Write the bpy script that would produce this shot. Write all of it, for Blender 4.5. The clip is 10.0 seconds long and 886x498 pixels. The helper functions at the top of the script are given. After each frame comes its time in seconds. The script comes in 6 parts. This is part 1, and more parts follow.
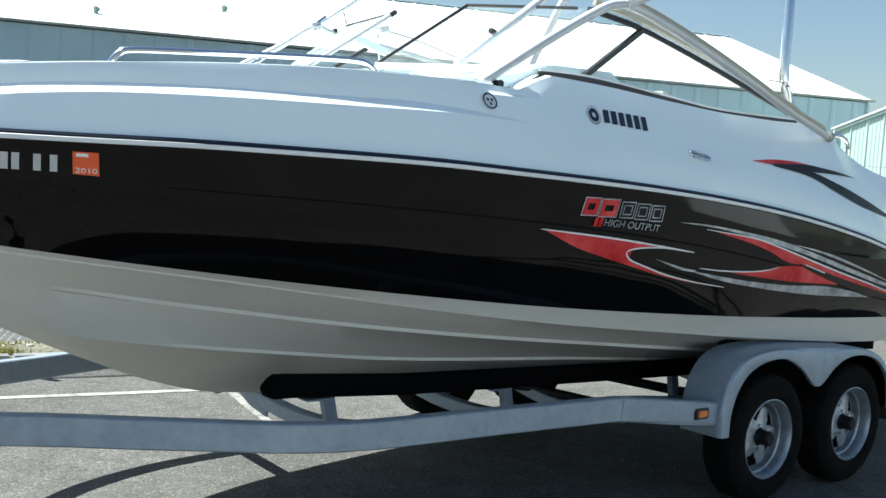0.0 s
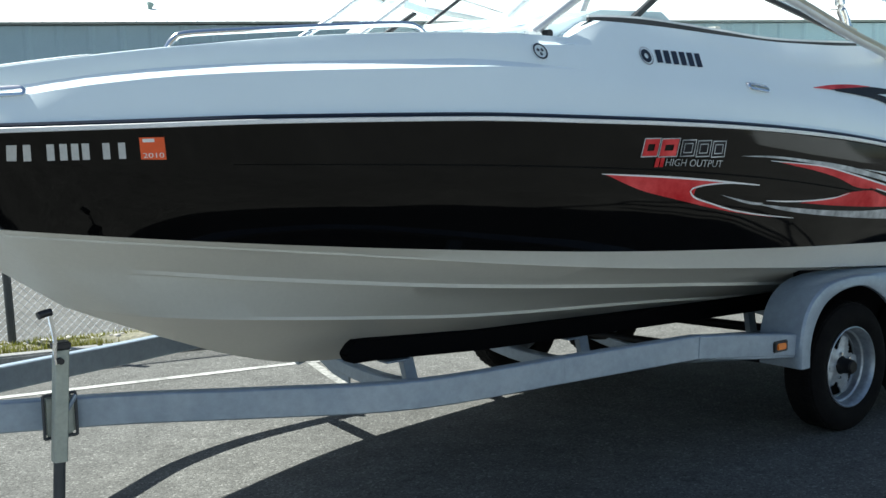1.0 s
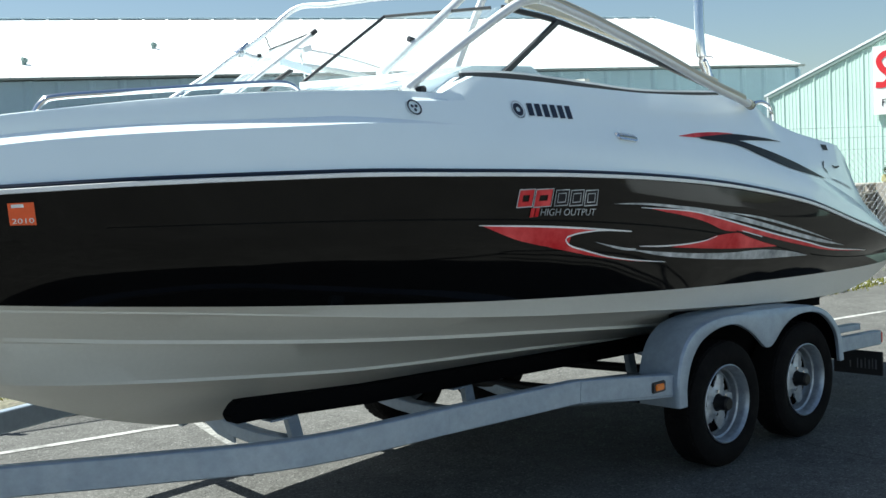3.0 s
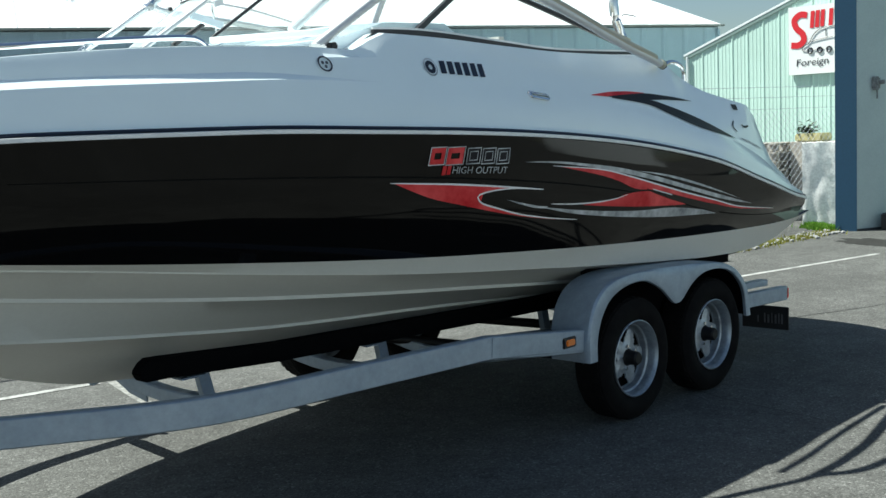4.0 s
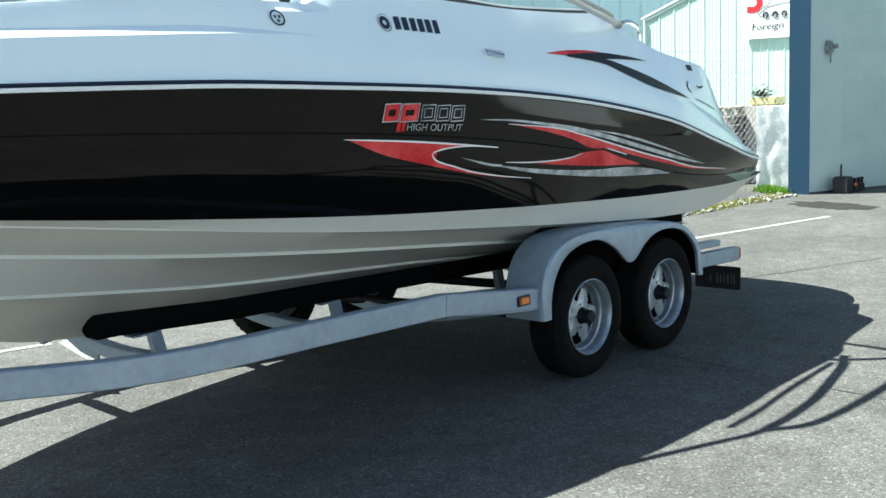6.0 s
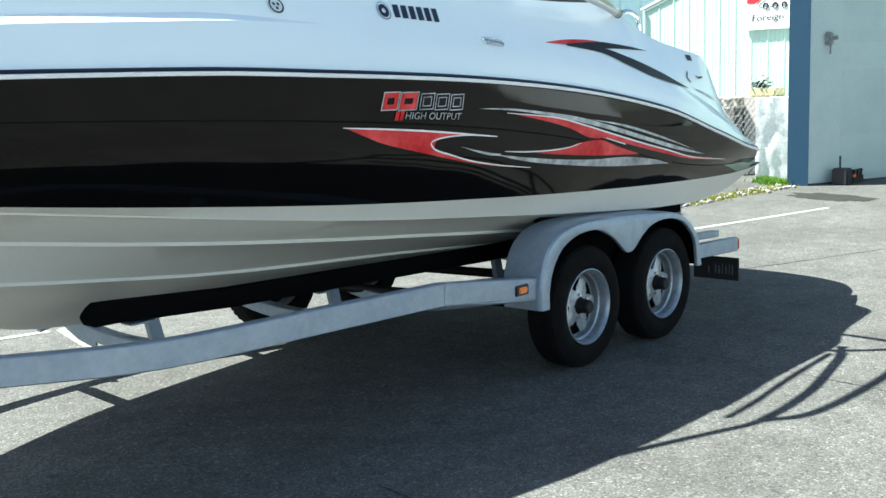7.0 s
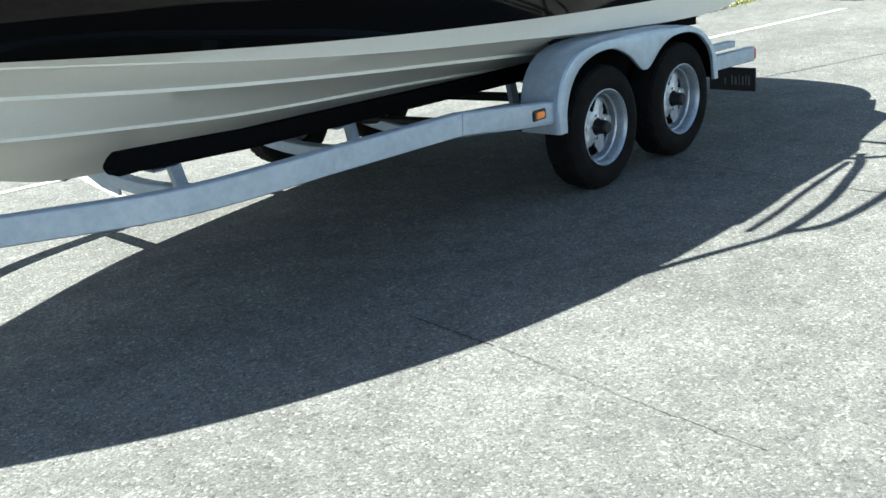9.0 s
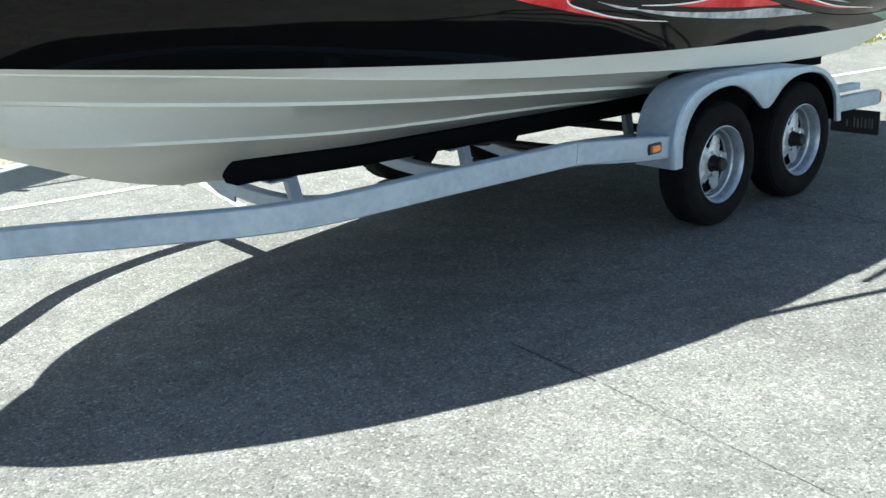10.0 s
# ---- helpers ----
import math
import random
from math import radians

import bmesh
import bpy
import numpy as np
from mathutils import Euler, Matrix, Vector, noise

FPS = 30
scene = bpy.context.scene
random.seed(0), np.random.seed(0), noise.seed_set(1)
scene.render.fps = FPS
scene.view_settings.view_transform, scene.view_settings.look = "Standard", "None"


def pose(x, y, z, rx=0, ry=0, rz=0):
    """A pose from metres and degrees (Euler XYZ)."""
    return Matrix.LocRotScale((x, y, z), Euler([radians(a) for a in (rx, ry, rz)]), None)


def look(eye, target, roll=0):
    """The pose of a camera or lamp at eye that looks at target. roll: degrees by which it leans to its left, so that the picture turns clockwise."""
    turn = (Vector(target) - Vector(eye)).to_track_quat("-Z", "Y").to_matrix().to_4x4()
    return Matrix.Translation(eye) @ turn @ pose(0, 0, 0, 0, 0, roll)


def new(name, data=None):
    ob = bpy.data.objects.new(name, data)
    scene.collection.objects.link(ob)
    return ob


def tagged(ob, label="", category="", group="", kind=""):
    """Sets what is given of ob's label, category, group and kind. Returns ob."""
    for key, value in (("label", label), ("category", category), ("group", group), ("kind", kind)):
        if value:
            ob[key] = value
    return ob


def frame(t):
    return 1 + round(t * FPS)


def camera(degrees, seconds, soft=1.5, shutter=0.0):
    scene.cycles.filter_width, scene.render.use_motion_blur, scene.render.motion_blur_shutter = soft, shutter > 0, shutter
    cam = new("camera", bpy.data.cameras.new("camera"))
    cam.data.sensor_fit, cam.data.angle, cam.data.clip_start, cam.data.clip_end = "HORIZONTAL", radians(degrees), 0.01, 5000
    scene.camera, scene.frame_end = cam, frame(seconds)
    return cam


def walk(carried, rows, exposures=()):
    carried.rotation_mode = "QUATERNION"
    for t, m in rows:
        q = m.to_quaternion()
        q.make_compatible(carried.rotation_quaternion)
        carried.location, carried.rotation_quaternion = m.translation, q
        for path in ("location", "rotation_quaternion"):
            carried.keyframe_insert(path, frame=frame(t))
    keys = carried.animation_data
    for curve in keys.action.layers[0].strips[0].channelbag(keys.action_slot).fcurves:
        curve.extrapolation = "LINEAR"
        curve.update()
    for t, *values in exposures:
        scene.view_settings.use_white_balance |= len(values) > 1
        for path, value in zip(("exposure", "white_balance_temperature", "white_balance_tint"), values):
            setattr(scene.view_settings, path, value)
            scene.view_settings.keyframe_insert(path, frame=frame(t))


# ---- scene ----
cam = camera(44.0, 10.0)
PATH = [
    (0.0, pose(-0.020, 0.149, 1.670, 85.81, -3.88, -40.04)),
    (0.2, pose(0.007, 0.087, 1.652, 85.99, -2.33, -40.40)),
    (0.3, pose(0.014, 0.058, 1.654, 85.60, -2.65, -40.27)),
    (0.4, pose(0.027, 0.028, 1.635, 85.27, -2.44, -39.72)),
    (0.5, pose(0.042, -0.001, 1.625, 84.62, -1.45, -38.26)),
    (0.7, pose(0.001, 0.041, 1.629, 83.21, -0.33, -35.01)),
    (0.8, pose(-0.014, 0.049, 1.632, 82.54, -0.30, -35.10)),
    (1.0, pose(-0.040, 0.085, 1.631, 84.00, 1.37, -36.78)),
    (1.3, pose(-0.025, 0.041, 1.653, 84.62, 2.62, -37.85)),
    (1.5, pose(-0.011, 0.020, 1.664, 84.05, 2.51, -38.39)),
    (1.7, pose(-0.011, 0.022, 1.662, 84.51, 2.62, -38.86)),
    (2.0, pose(-0.013, 0.019, 1.669, 85.24, 2.44, -39.11)),
    (2.2, pose(-0.016, 0.012, 1.671, 85.94, 2.54, -39.06)),
    (2.5, pose(-0.018, 0.005, 1.675, 85.97, 3.17, -40.53)),
    (2.7, pose(-0.028, 0.030, 1.658, 86.49, 3.21, -41.73)),
    (3.8, pose(-0.013, -0.018, 1.671, 84.11, 2.18, -44.88)),
    (4.0, pose(0.006, -0.031, 1.660, 83.87, 2.43, -46.44)),
    (4.2, pose(0.014, -0.031, 1.656, 83.58, 2.35, -47.51)),
    (4.5, pose(0.029, -0.022, 1.649, 83.02, 2.21, -48.17)),
    (4.7, pose(0.024, -0.031, 1.647, 82.44, 2.09, -48.51)),
    (5.0, pose(0.029, -0.027, 1.631, 81.68, 2.04, -49.05)),
    (6.5, pose(0.017, -0.043, 1.624, 82.02, 2.09, -48.46)),
    (7.0, pose(0.024, -0.037, 1.619, 81.43, 1.83, -48.65)),
    (7.2, pose(0.024, -0.039, 1.618, 81.41, 1.80, -48.68)),
    (7.5, pose(0.020, -0.045, 1.615, 81.42, 1.98, -48.38)),
    (7.8, pose(0.021, -0.047, 1.610, 79.97, 1.41, -47.33)),
    (8.0, pose(0.029, -0.046, 1.603, 78.62, 1.59, -47.95)),
    (8.2, pose(0.026, -0.053, 1.600, 76.06, 2.86, -48.22)),
    (8.3, pose(0.021, -0.055, 1.598, 75.46, 4.02, -48.36)),
    (8.4, pose(0.031, -0.057, 1.595, 73.49, 5.15, -49.99)),
    (8.5, pose(0.021, -0.061, 1.595, 71.20, 5.64, -50.37)),
    (8.7, pose(0.015, -0.042, 1.626, 71.77, 5.56, -50.49)),
    (9.0, pose(-0.006, -0.013, 1.673, 72.04, 4.83, -48.74)),
    (9.2, pose(-0.010, -0.001, 1.685, 71.62, 4.70, -47.46)),
    (9.5, pose(-0.030, 0.016, 1.703, 72.79, 3.64, -45.06)),
    (9.7, pose(-0.030, 0.024, 1.708, 73.53, 3.09, -43.33)),
    (10.0, pose(-0.030, 0.030, 1.715, 73.28, 2.54, -42.77)),
]
EXPOSURES = [(0, 1.26, 6350, 2), (0.3, 1.26, 6350, 2), (0.6, 1.06, 6350, 2), (0.85, 1.17, 6350, 2), (1.3, 1.3, 6350, 2), (2, 1.39, 6350, 2), (2.6, 1.29, 6350, 2), (4, 0.88, 6350, -1), (4.5, 1.06, 6350, -2), (5, 1.25, 6350, -1), (6.5, 1.79, 6350, -1), (8, 2.02, 6350, 0), (8.5, 2.16, 6350, 0), (10, 2.17, 6350, 0)]
walk(cam, PATH, EXPOSURES)

# ---- light ----
SUN_WAY = Vector((-0.35, 0.55, 1.0)).normalized()
world = bpy.data.worlds.new("sky")
scene.world = world
world.use_nodes = True
wn = world.node_tree
sky = wn.nodes.new("ShaderNodeTexSky")
sky.sky_type = "NISHITA"
sky.sun_disc = False
sky.sun_elevation = math.asin(SUN_WAY.z)
sky.sun_rotation = math.atan2(SUN_WAY.x, SUN_WAY.y)
sky.air_density, sky.dust_density, sky.ozone_density = 1.0, 0.95, 1.7
wn.links.new(sky.outputs[0], wn.nodes["Background"].inputs[0])
wn.nodes["Background"].inputs[1].default_value = 0.053
sun = new("sun", bpy.data.lights.new("sun", "SUN"))
sun.data.energy, sun.data.angle, sun.data.color = 5.0, radians(0.5), (1.0, 0.97, 0.93)
sun.matrix_world = look((0, 0, 30) , Vector((0, 0, 30)) - SUN_WAY)


# ---- materials ----
def material(name, color, rough=0.5, metal=0.0, grain=0.0, grain_size=40.0, stain=0.0, stain_size=1.5, bump=0.0, coat=0.0, second=None, random_shade=0.0, spec=0.5, wave=0.0):
    """A node material: grain and stains at two scales darken or tint the colour and change the gloss; bump gives fine relief."""
    m = bpy.data.materials.new(name)
    m.use_nodes = True
    n, l = m.node_tree.nodes, m.node_tree.links
    p = n["Principled BSDF"]
    p.inputs["Roughness"].default_value, p.inputs["Metallic"].default_value = rough, metal
    p.inputs["Coat Weight"].default_value = coat
    p.inputs["Coat Roughness"].default_value = 0.04
    p.inputs["Specular IOR Level"].default_value = spec
    p.inputs["Base Color"].default_value = (*color, 1)
    co = n.new("ShaderNodeTexCoord")
    out = None
    second = second or tuple(c * 0.55 for c in color)
    if stain:
        t = n.new("ShaderNodeTexNoise")
        t.inputs["Scale"].default_value, t.inputs["Detail"].default_value, t.inputs["Roughness"].default_value = stain_size, 5, 0.62
        l.new(co.outputs["Object"], t.inputs["Vector"])
        r = n.new("ShaderNodeMapRange")
        r.inputs["From Min"].default_value, r.inputs["From Max"].default_value, r.inputs["To Max"].default_value = 0.35, 0.7, stain
        l.new(t.outputs["Fac"], r.inputs["Value"])
        x = n.new("ShaderNodeMix")
        x.data_type = "RGBA"
        x.inputs["A"].default_value, x.inputs["B"].default_value = (*color, 1), (*second, 1)
        l.new(r.outputs["Result"], x.inputs["Factor"])
        out = x.outputs["Result"]
        rr = n.new("ShaderNodeMapRange")
        rr.inputs["To Min"].default_value, rr.inputs["To Max"].default_value = rough, min(1.0, rough * 1.5 + 0.03)
        l.new(t.outputs["Fac"], rr.inputs["Value"])
        l.new(rr.outputs["Result"], p.inputs["Roughness"])
    if grain:
        t = n.new("ShaderNodeTexNoise")
        t.inputs["Scale"].default_value, t.inputs["Detail"].default_value, t.inputs["Roughness"].default_value = grain_size, 4, 0.7
        l.new(co.outputs["Object"], t.inputs["Vector"])
        r = n.new("ShaderNodeMapRange")
        r.inputs["From Min"].default_value, r.inputs["From Max"].default_value = 0.3, 0.7
        r.inputs["To Min"].default_value, r.inputs["To Max"].default_value = 1 - grain, 1 + grain
        l.new(t.outputs["Fac"], r.inputs["Value"])
        x = n.new("ShaderNodeMix")
        x.data_type, x.blend_type = "RGBA", "MULTIPLY"
        x.inputs["Factor"].default_value = 1.0
        x.inputs["A"].default_value = (*color, 1)
        if out:
            l.new(out, x.inputs["A"])
        l.new(r.outputs["Result"], x.inputs["B"])
        out = x.outputs["Result"]
        if bump:
            b = n.new("ShaderNodeBump")
            b.inputs["Strength"].default_value, b.inputs["Distance"].default_value = 1.0, bump
            l.new(t.outputs["Fac"], b.inputs["Height"])
            l.new(b.outputs["Normal"], p.inputs["Normal"])
    if random_shade:
        g = n.new("ShaderNodeObjectInfo")
        r = n.new("ShaderNodeMapRange")
        r.inputs["To Min"].default_value, r.inputs["To Max"].default_value = 1 - random_shade, 1 + random_shade
        l.new(g.outputs["Random"], r.inputs["Value"])
        x = n.new("ShaderNodeMix")
        x.data_type, x.blend_type = "RGBA", "MULTIPLY"
        x.inputs["Factor"].default_value = 1.0
        x.inputs["A"].default_value = (*color, 1)
        if out:
            l.new(out, x.inputs["A"])
        l.new(r.outputs["Result"], x.inputs["B"])
        out = x.outputs["Result"]
    if out:
        l.new(out, p.inputs["Base Color"])
    if wave:
        t = n.new("ShaderNodeTexNoise")
        t.inputs["Scale"].default_value, t.inputs["Detail"].default_value = 2.2, 1
        l.new(co.outputs["Object"], t.inputs["Vector"])
        b = n.new("ShaderNodeBump")
        b.inputs["Strength"].default_value, b.inputs["Distance"].default_value = 1.0, wave
        l.new(t.outputs["Fac"], b.inputs["Height"])
        l.new(b.outputs["Normal"], p.inputs["Normal"])
        l.new(b.outputs["Normal"], p.inputs["Coat Normal"])
    return m


def leafy(m, share):
    """Lets part of the light through a thin leaf or plastic strip."""
    n, l = m.node_tree.nodes, m.node_tree.links
    p = n["Principled BSDF"]
    t, mix = n.new("ShaderNodeBsdfTranslucent"), n.new("ShaderNodeMixShader")
    source = p.inputs["Base Color"]
    if source.links:
        l.new(source.links[0].from_socket, t.inputs[0])
    else:
        t.inputs[0].default_value = source.default_value
    mix.inputs[0].default_value = share
    l.new(p.outputs[0], mix.inputs[1])
    l.new(t.outputs[0], mix.inputs[2])
    l.new(mix.outputs[0], n["Material Output"].inputs[0])
    return m


GEL_WHITE = material("white_gelcoat", (0.84, 0.935, 0.965), 0.14, stain=0.06, stain_size=2.2, coat=0.5, wave=0.006)
GEL_BOTTOM = material("bottom_gelcoat", (0.60, 0.60, 0.56), 0.3, stain=0.25, stain_size=1.3, second=(0.46, 0.46, 0.41), grain=0.03, grain_size=60)
GEL_BLACK = material("black_gelcoat", (0.002, 0.0018, 0.0018), 0.03, stain=0.3, stain_size=3.0, second=(0.004, 0.0036, 0.0034), spec=0.23, wave=0.004)
RED = material("red_vinyl", (0.5, 0.006, 0.014), 0.3, stain=1.0, stain_size=7, second=(0.8, 0.1, 0.1), spec=0.2)
SILVER = material("silver_vinyl", (0.62, 0.65, 0.68), 0.3, 0.3, stain=1.0, stain_size=11, second=(0.16, 0.18, 0.2))
PALE = material("white_vinyl", (0.8, 0.8, 0.8), 0.3)
SMOKE = material("charcoal_vinyl", (0.012, 0.012, 0.016), 0.25, stain=0.4, stain_size=10, second=(0.04, 0.04, 0.045), spec=0.1)
DARK = material("dark_blue_vinyl", (0.012, 0.018, 0.035), 0.3)
STEEL = material("polished_steel", (0.78, 0.79, 0.8), 0.12, 1.0, grain=0.05, grain_size=30)
ALU = material("brushed_aluminium", (0.7, 0.71, 0.72), 0.42, 0.6, grain=0.06, grain_size=80, stain=0.1, stain_size=6)
BRONZE = material("anodised_frame", (0.5, 0.47, 0.38), 0.35, 0.6, stain=0.15, stain_size=5)
BLACK_TRIM = material("black_rubber_trim", (0.012, 0.013, 0.016), 0.45, grain=0.1, grain_size=70)
GALV = material("galvanised_steel", (0.33, 0.39, 0.46), 0.42, 0.6, stain=0.6, stain_size=4, second=(0.25, 0.31, 0.38), grain=0.09, grain_size=24, bump=0.0006)
RUBBER = material("tyre_rubber", (0.004, 0.004, 0.0045), 0.85, spec=0.1, grain=0.2, grain_size=45, stain=0.4, stain_size=9, second=(0.02, 0.019, 0.018))
# Carpet black, also used for the shade inside fenders and behind wheel discs.
CARPET_AND_SHADE = material("bunk_carpet_and_shade", (0.004, 0.004, 0.0045), 0.95, spec=0.03, grain=0.3, grain_size=150, bump=0.001)
RIM = material("silver_wheel_paint", (0.40, 0.45, 0.5), 0.36, 0.7, stain=0.7, stain_size=16, second=(0.19, 0.2, 0.22), grain=0.12, grain_size=30)
JACK_PAINT = material("grey_green_jack_paint", (0.42, 0.44, 0.38), 0.5, 0.2, stain=0.4, stain_size=9, second=(0.3, 0.33, 0.3), grain=0.1, grain_size=40)
GREASE = material("greasy_black_hub", (0.005, 0.005, 0.0055), 0.55, spec=0.3, grain=0.2)
AMBER = material("amber_lens", (0.75, 0.2, 0.02), 0.2, coat=0.5)
REDLENS = material("red_lens", (0.5, 0.02, 0.02), 0.2, coat=0.5)
ORANGE = material("orange_sticker", (0.85, 0.12, 0.03), 0.45, stain=0.2, stain_size=40)
VINYL = material("cream_seat_vinyl", (0.62, 0.6, 0.56), 0.45, stain=0.2, stain_size=6)
GREY_FLOOR = material("grey_cockpit_floor", (0.4, 0.4, 0.4), 0.7, grain=0.15, grain_size=60)
CONCRETE = material("kerb_concrete", (0.3, 0.3, 0.29), 0.85, grain=0.2, grain_size=50, stain=0.5, stain_size=3, bump=0.003)
WALL_BLUE = material("grey_blue_metal_wall", (0.41, 0.54, 0.60), 0.5, 0.0, stain=0.25, stain_size=0.6, grain=0.04)
ROOF_WHITE = material("white_metal_roof", (0.78, 0.82, 0.83), 0.4, 0.0, stain=0.2, stain_size=0.7, grain=0.05)
MINT = material("mint_green_metal_wall", (0.54, 0.73, 0.65), 0.5, stain=0.25, stain_size=0.8, grain=0.05)
TRIM_GREEN = material("grey_green_trim", (0.2, 0.28, 0.26), 0.5, stain=0.3)
GUTTER = material("weathered_gutter", (0.3, 0.32, 0.29), 0.6, stain=0.4, stain_size=2)
BLUE_TRIM = material("blue_painted_timber", (0.017, 0.066, 0.125), 0.55, stain=0.35, stain_size=3, second=(0.026, 0.09, 0.15), grain=0.08)
SIDING = material("pale_painted_siding", (0.45, 0.53, 0.53), 0.6, stain=0.35, stain_size=1.4, second=(0.33, 0.4, 0.42), grain=0.06, random_shade=0.03)
BOARD = material("chalky_white_board", (0.85, 0.85, 0.83), 0.85, stain=0.45, stain_size=4, second=(0.55, 0.55, 0.54), grain=0.2, grain_size=30, bump=0.004)
PAINT_LINE = material("worn_white_road_paint", (0.46, 0.46, 0.44), 0.8, stain=1.0, stain_size=7, second=(0.2, 0.2, 0.19), grain=0.25, grain_size=70)
GRASS = leafy(material("grass", (0.2, 0.22, 0.04), 0.85, stain=0.6, stain_size=4, second=(0.24, 0.19, 0.06)), 0.45)
SOIL = material("gravelly_soil", (0.24, 0.22, 0.17), 0.95, grain=0.4, grain_size=25, stain=0.6, stain_size=5, second=(0.1, 0.12, 0.05), bump=0.01)
WIRE = material("galvanised_wire", (0.42, 0.45, 0.5), 0.5, 0.3, grain=0.1)
POST = material("dark_steel_post", (0.07, 0.075, 0.08), 0.5, 0.3, stain=0.4, stain_size=6)
SIGN_WHITE = material("white_sign_board", (0.8, 0.81, 0.8), 0.4, stain=0.1, stain_size=2)
SIGN_RED = material("red_sign_paint", (0.6, 0.02, 0.03), 0.4)
SIGN_BLACK = material("black_sign_paint", (0.02, 0.02, 0.03), 0.4)
WOOD = material("weathered_timber", (0.4, 0.37, 0.33), 0.8, grain=0.25, grain_size=22, stain=0.5, stain_size=3)
LEAF = material("dark_green_leaf", (0.04, 0.07, 0.02), 0.6, stain=0.5, stain_size=20)
YELLOW = material("yellow_crate_plastic", (0.5, 0.45, 0.22), 0.5, stain=0.3)


def asphalt():
    """Worn chip-seal asphalt: pale and dark stone chips of two sizes in grey binder, pits, stains and broad tone changes."""
    m = bpy.data.materials.new("worn_asphalt")
    m.use_nodes = True
    n, l = m.node_tree.nodes, m.node_tree.links
    p = n["Principled BSDF"]
    co = n.new("ShaderNodeTexCoord")

    def cells(scale, stops):
        v, sep, ramp = n.new("ShaderNodeTexVoronoi"), n.new("ShaderNodeSeparateColor"), n.new("ShaderNodeValToRGB")
        v.inputs["Scale"].default_value = scale
        l.new(co.outputs["Object"], v.inputs["Vector"])
        l.new(v.outputs["Color"], sep.inputs[0])
        l.new(sep.outputs[0], ramp.inputs["Fac"])
        e = ramp.color_ramp.elements
        e[0].position, e[1].position = 0.0, 1.0
        for k, (at, c) in enumerate(stops):
            q = e[0] if k == 0 else e[-1] if k == len(stops) - 1 else e.new(at)
            q.color = (c, c, c * 0.945, 1)
        return v, ramp.outputs["Color"]

    def tone(scale, detail, low, high, lo, hi, rough=0.65):
        t, r = n.new("ShaderNodeTexNoise"), n.new("ShaderNodeMapRange")
        t.inputs["Scale"].default_value, t.inputs["Detail"].default_value, t.inputs["Roughness"].default_value = scale, detail, rough
        l.new(co.outputs["Object"], t.inputs["Vector"])
        r.inputs["From Min"].default_value, r.inputs["From Max"].default_value = low, high
        r.inputs["To Min"].default_value, r.inputs["To Max"].default_value = lo, hi
        l.new(t.outputs["Fac"], r.inputs["Value"])
        return r.outputs["Result"]

    def mix(a, b, factor, way="MIX"):
        x = n.new("ShaderNodeMix")
        x.data_type, x.blend_type = "RGBA", way
        for socket, v in (("A", a), ("B", b), ("Factor", factor)):
            if isinstance(v, (int, float, tuple)):
                x.inputs[socket].default_value = v
            else:
                l.new(v, x.inputs[socket])
        return x.outputs["Result"]

    big, stones = cells(96, ((0.0, 0.04), (0.2, 0.082), (0.55, 0.106), (0.82, 0.138), (1.0, 0.25)))
    small, grit = cells(210, ((0.0, 0.055), (0.35, 0.094), (0.75, 0.114), (1.0, 0.18)))
    c = mix(stones, grit, tone(30, 3, 0.42, 0.58, 0.15, 0.85))
    c = mix(c, tone(0.7, 8, 0.3, 0.7, 0.76, 1.2, 0.72), 1.0, "MULTIPLY")
    c = mix(c, tone(5.0, 5, 0.32, 0.68, 0.84, 1.14), 1.0, "MULTIPLY")
    c = mix(c, (0.045, 0.044, 0.042, 1), tone(9.0, 5, 0.61, 0.68, 0.0, 0.6))
    c = mix(c, (0.03, 0.03, 0.029, 1), tone(26.0, 3, 0.63, 0.68, 0.0, 0.6))
    l.new(c, p.inputs["Base Color"])
    p.inputs["Roughness"].default_value = 0.85
    p.inputs["Specular IOR Level"].default_value = 0.15
    b = n.new("ShaderNodeBump")
    b.inputs["Strength"].default_value, b.inputs["Distance"].default_value = 0.4, 0.004
    l.new(big.outputs["Distance"], b.inputs["Height"])
    b.invert = True
    l.new(b.outputs["Normal"], p.inputs["Normal"])
    return m


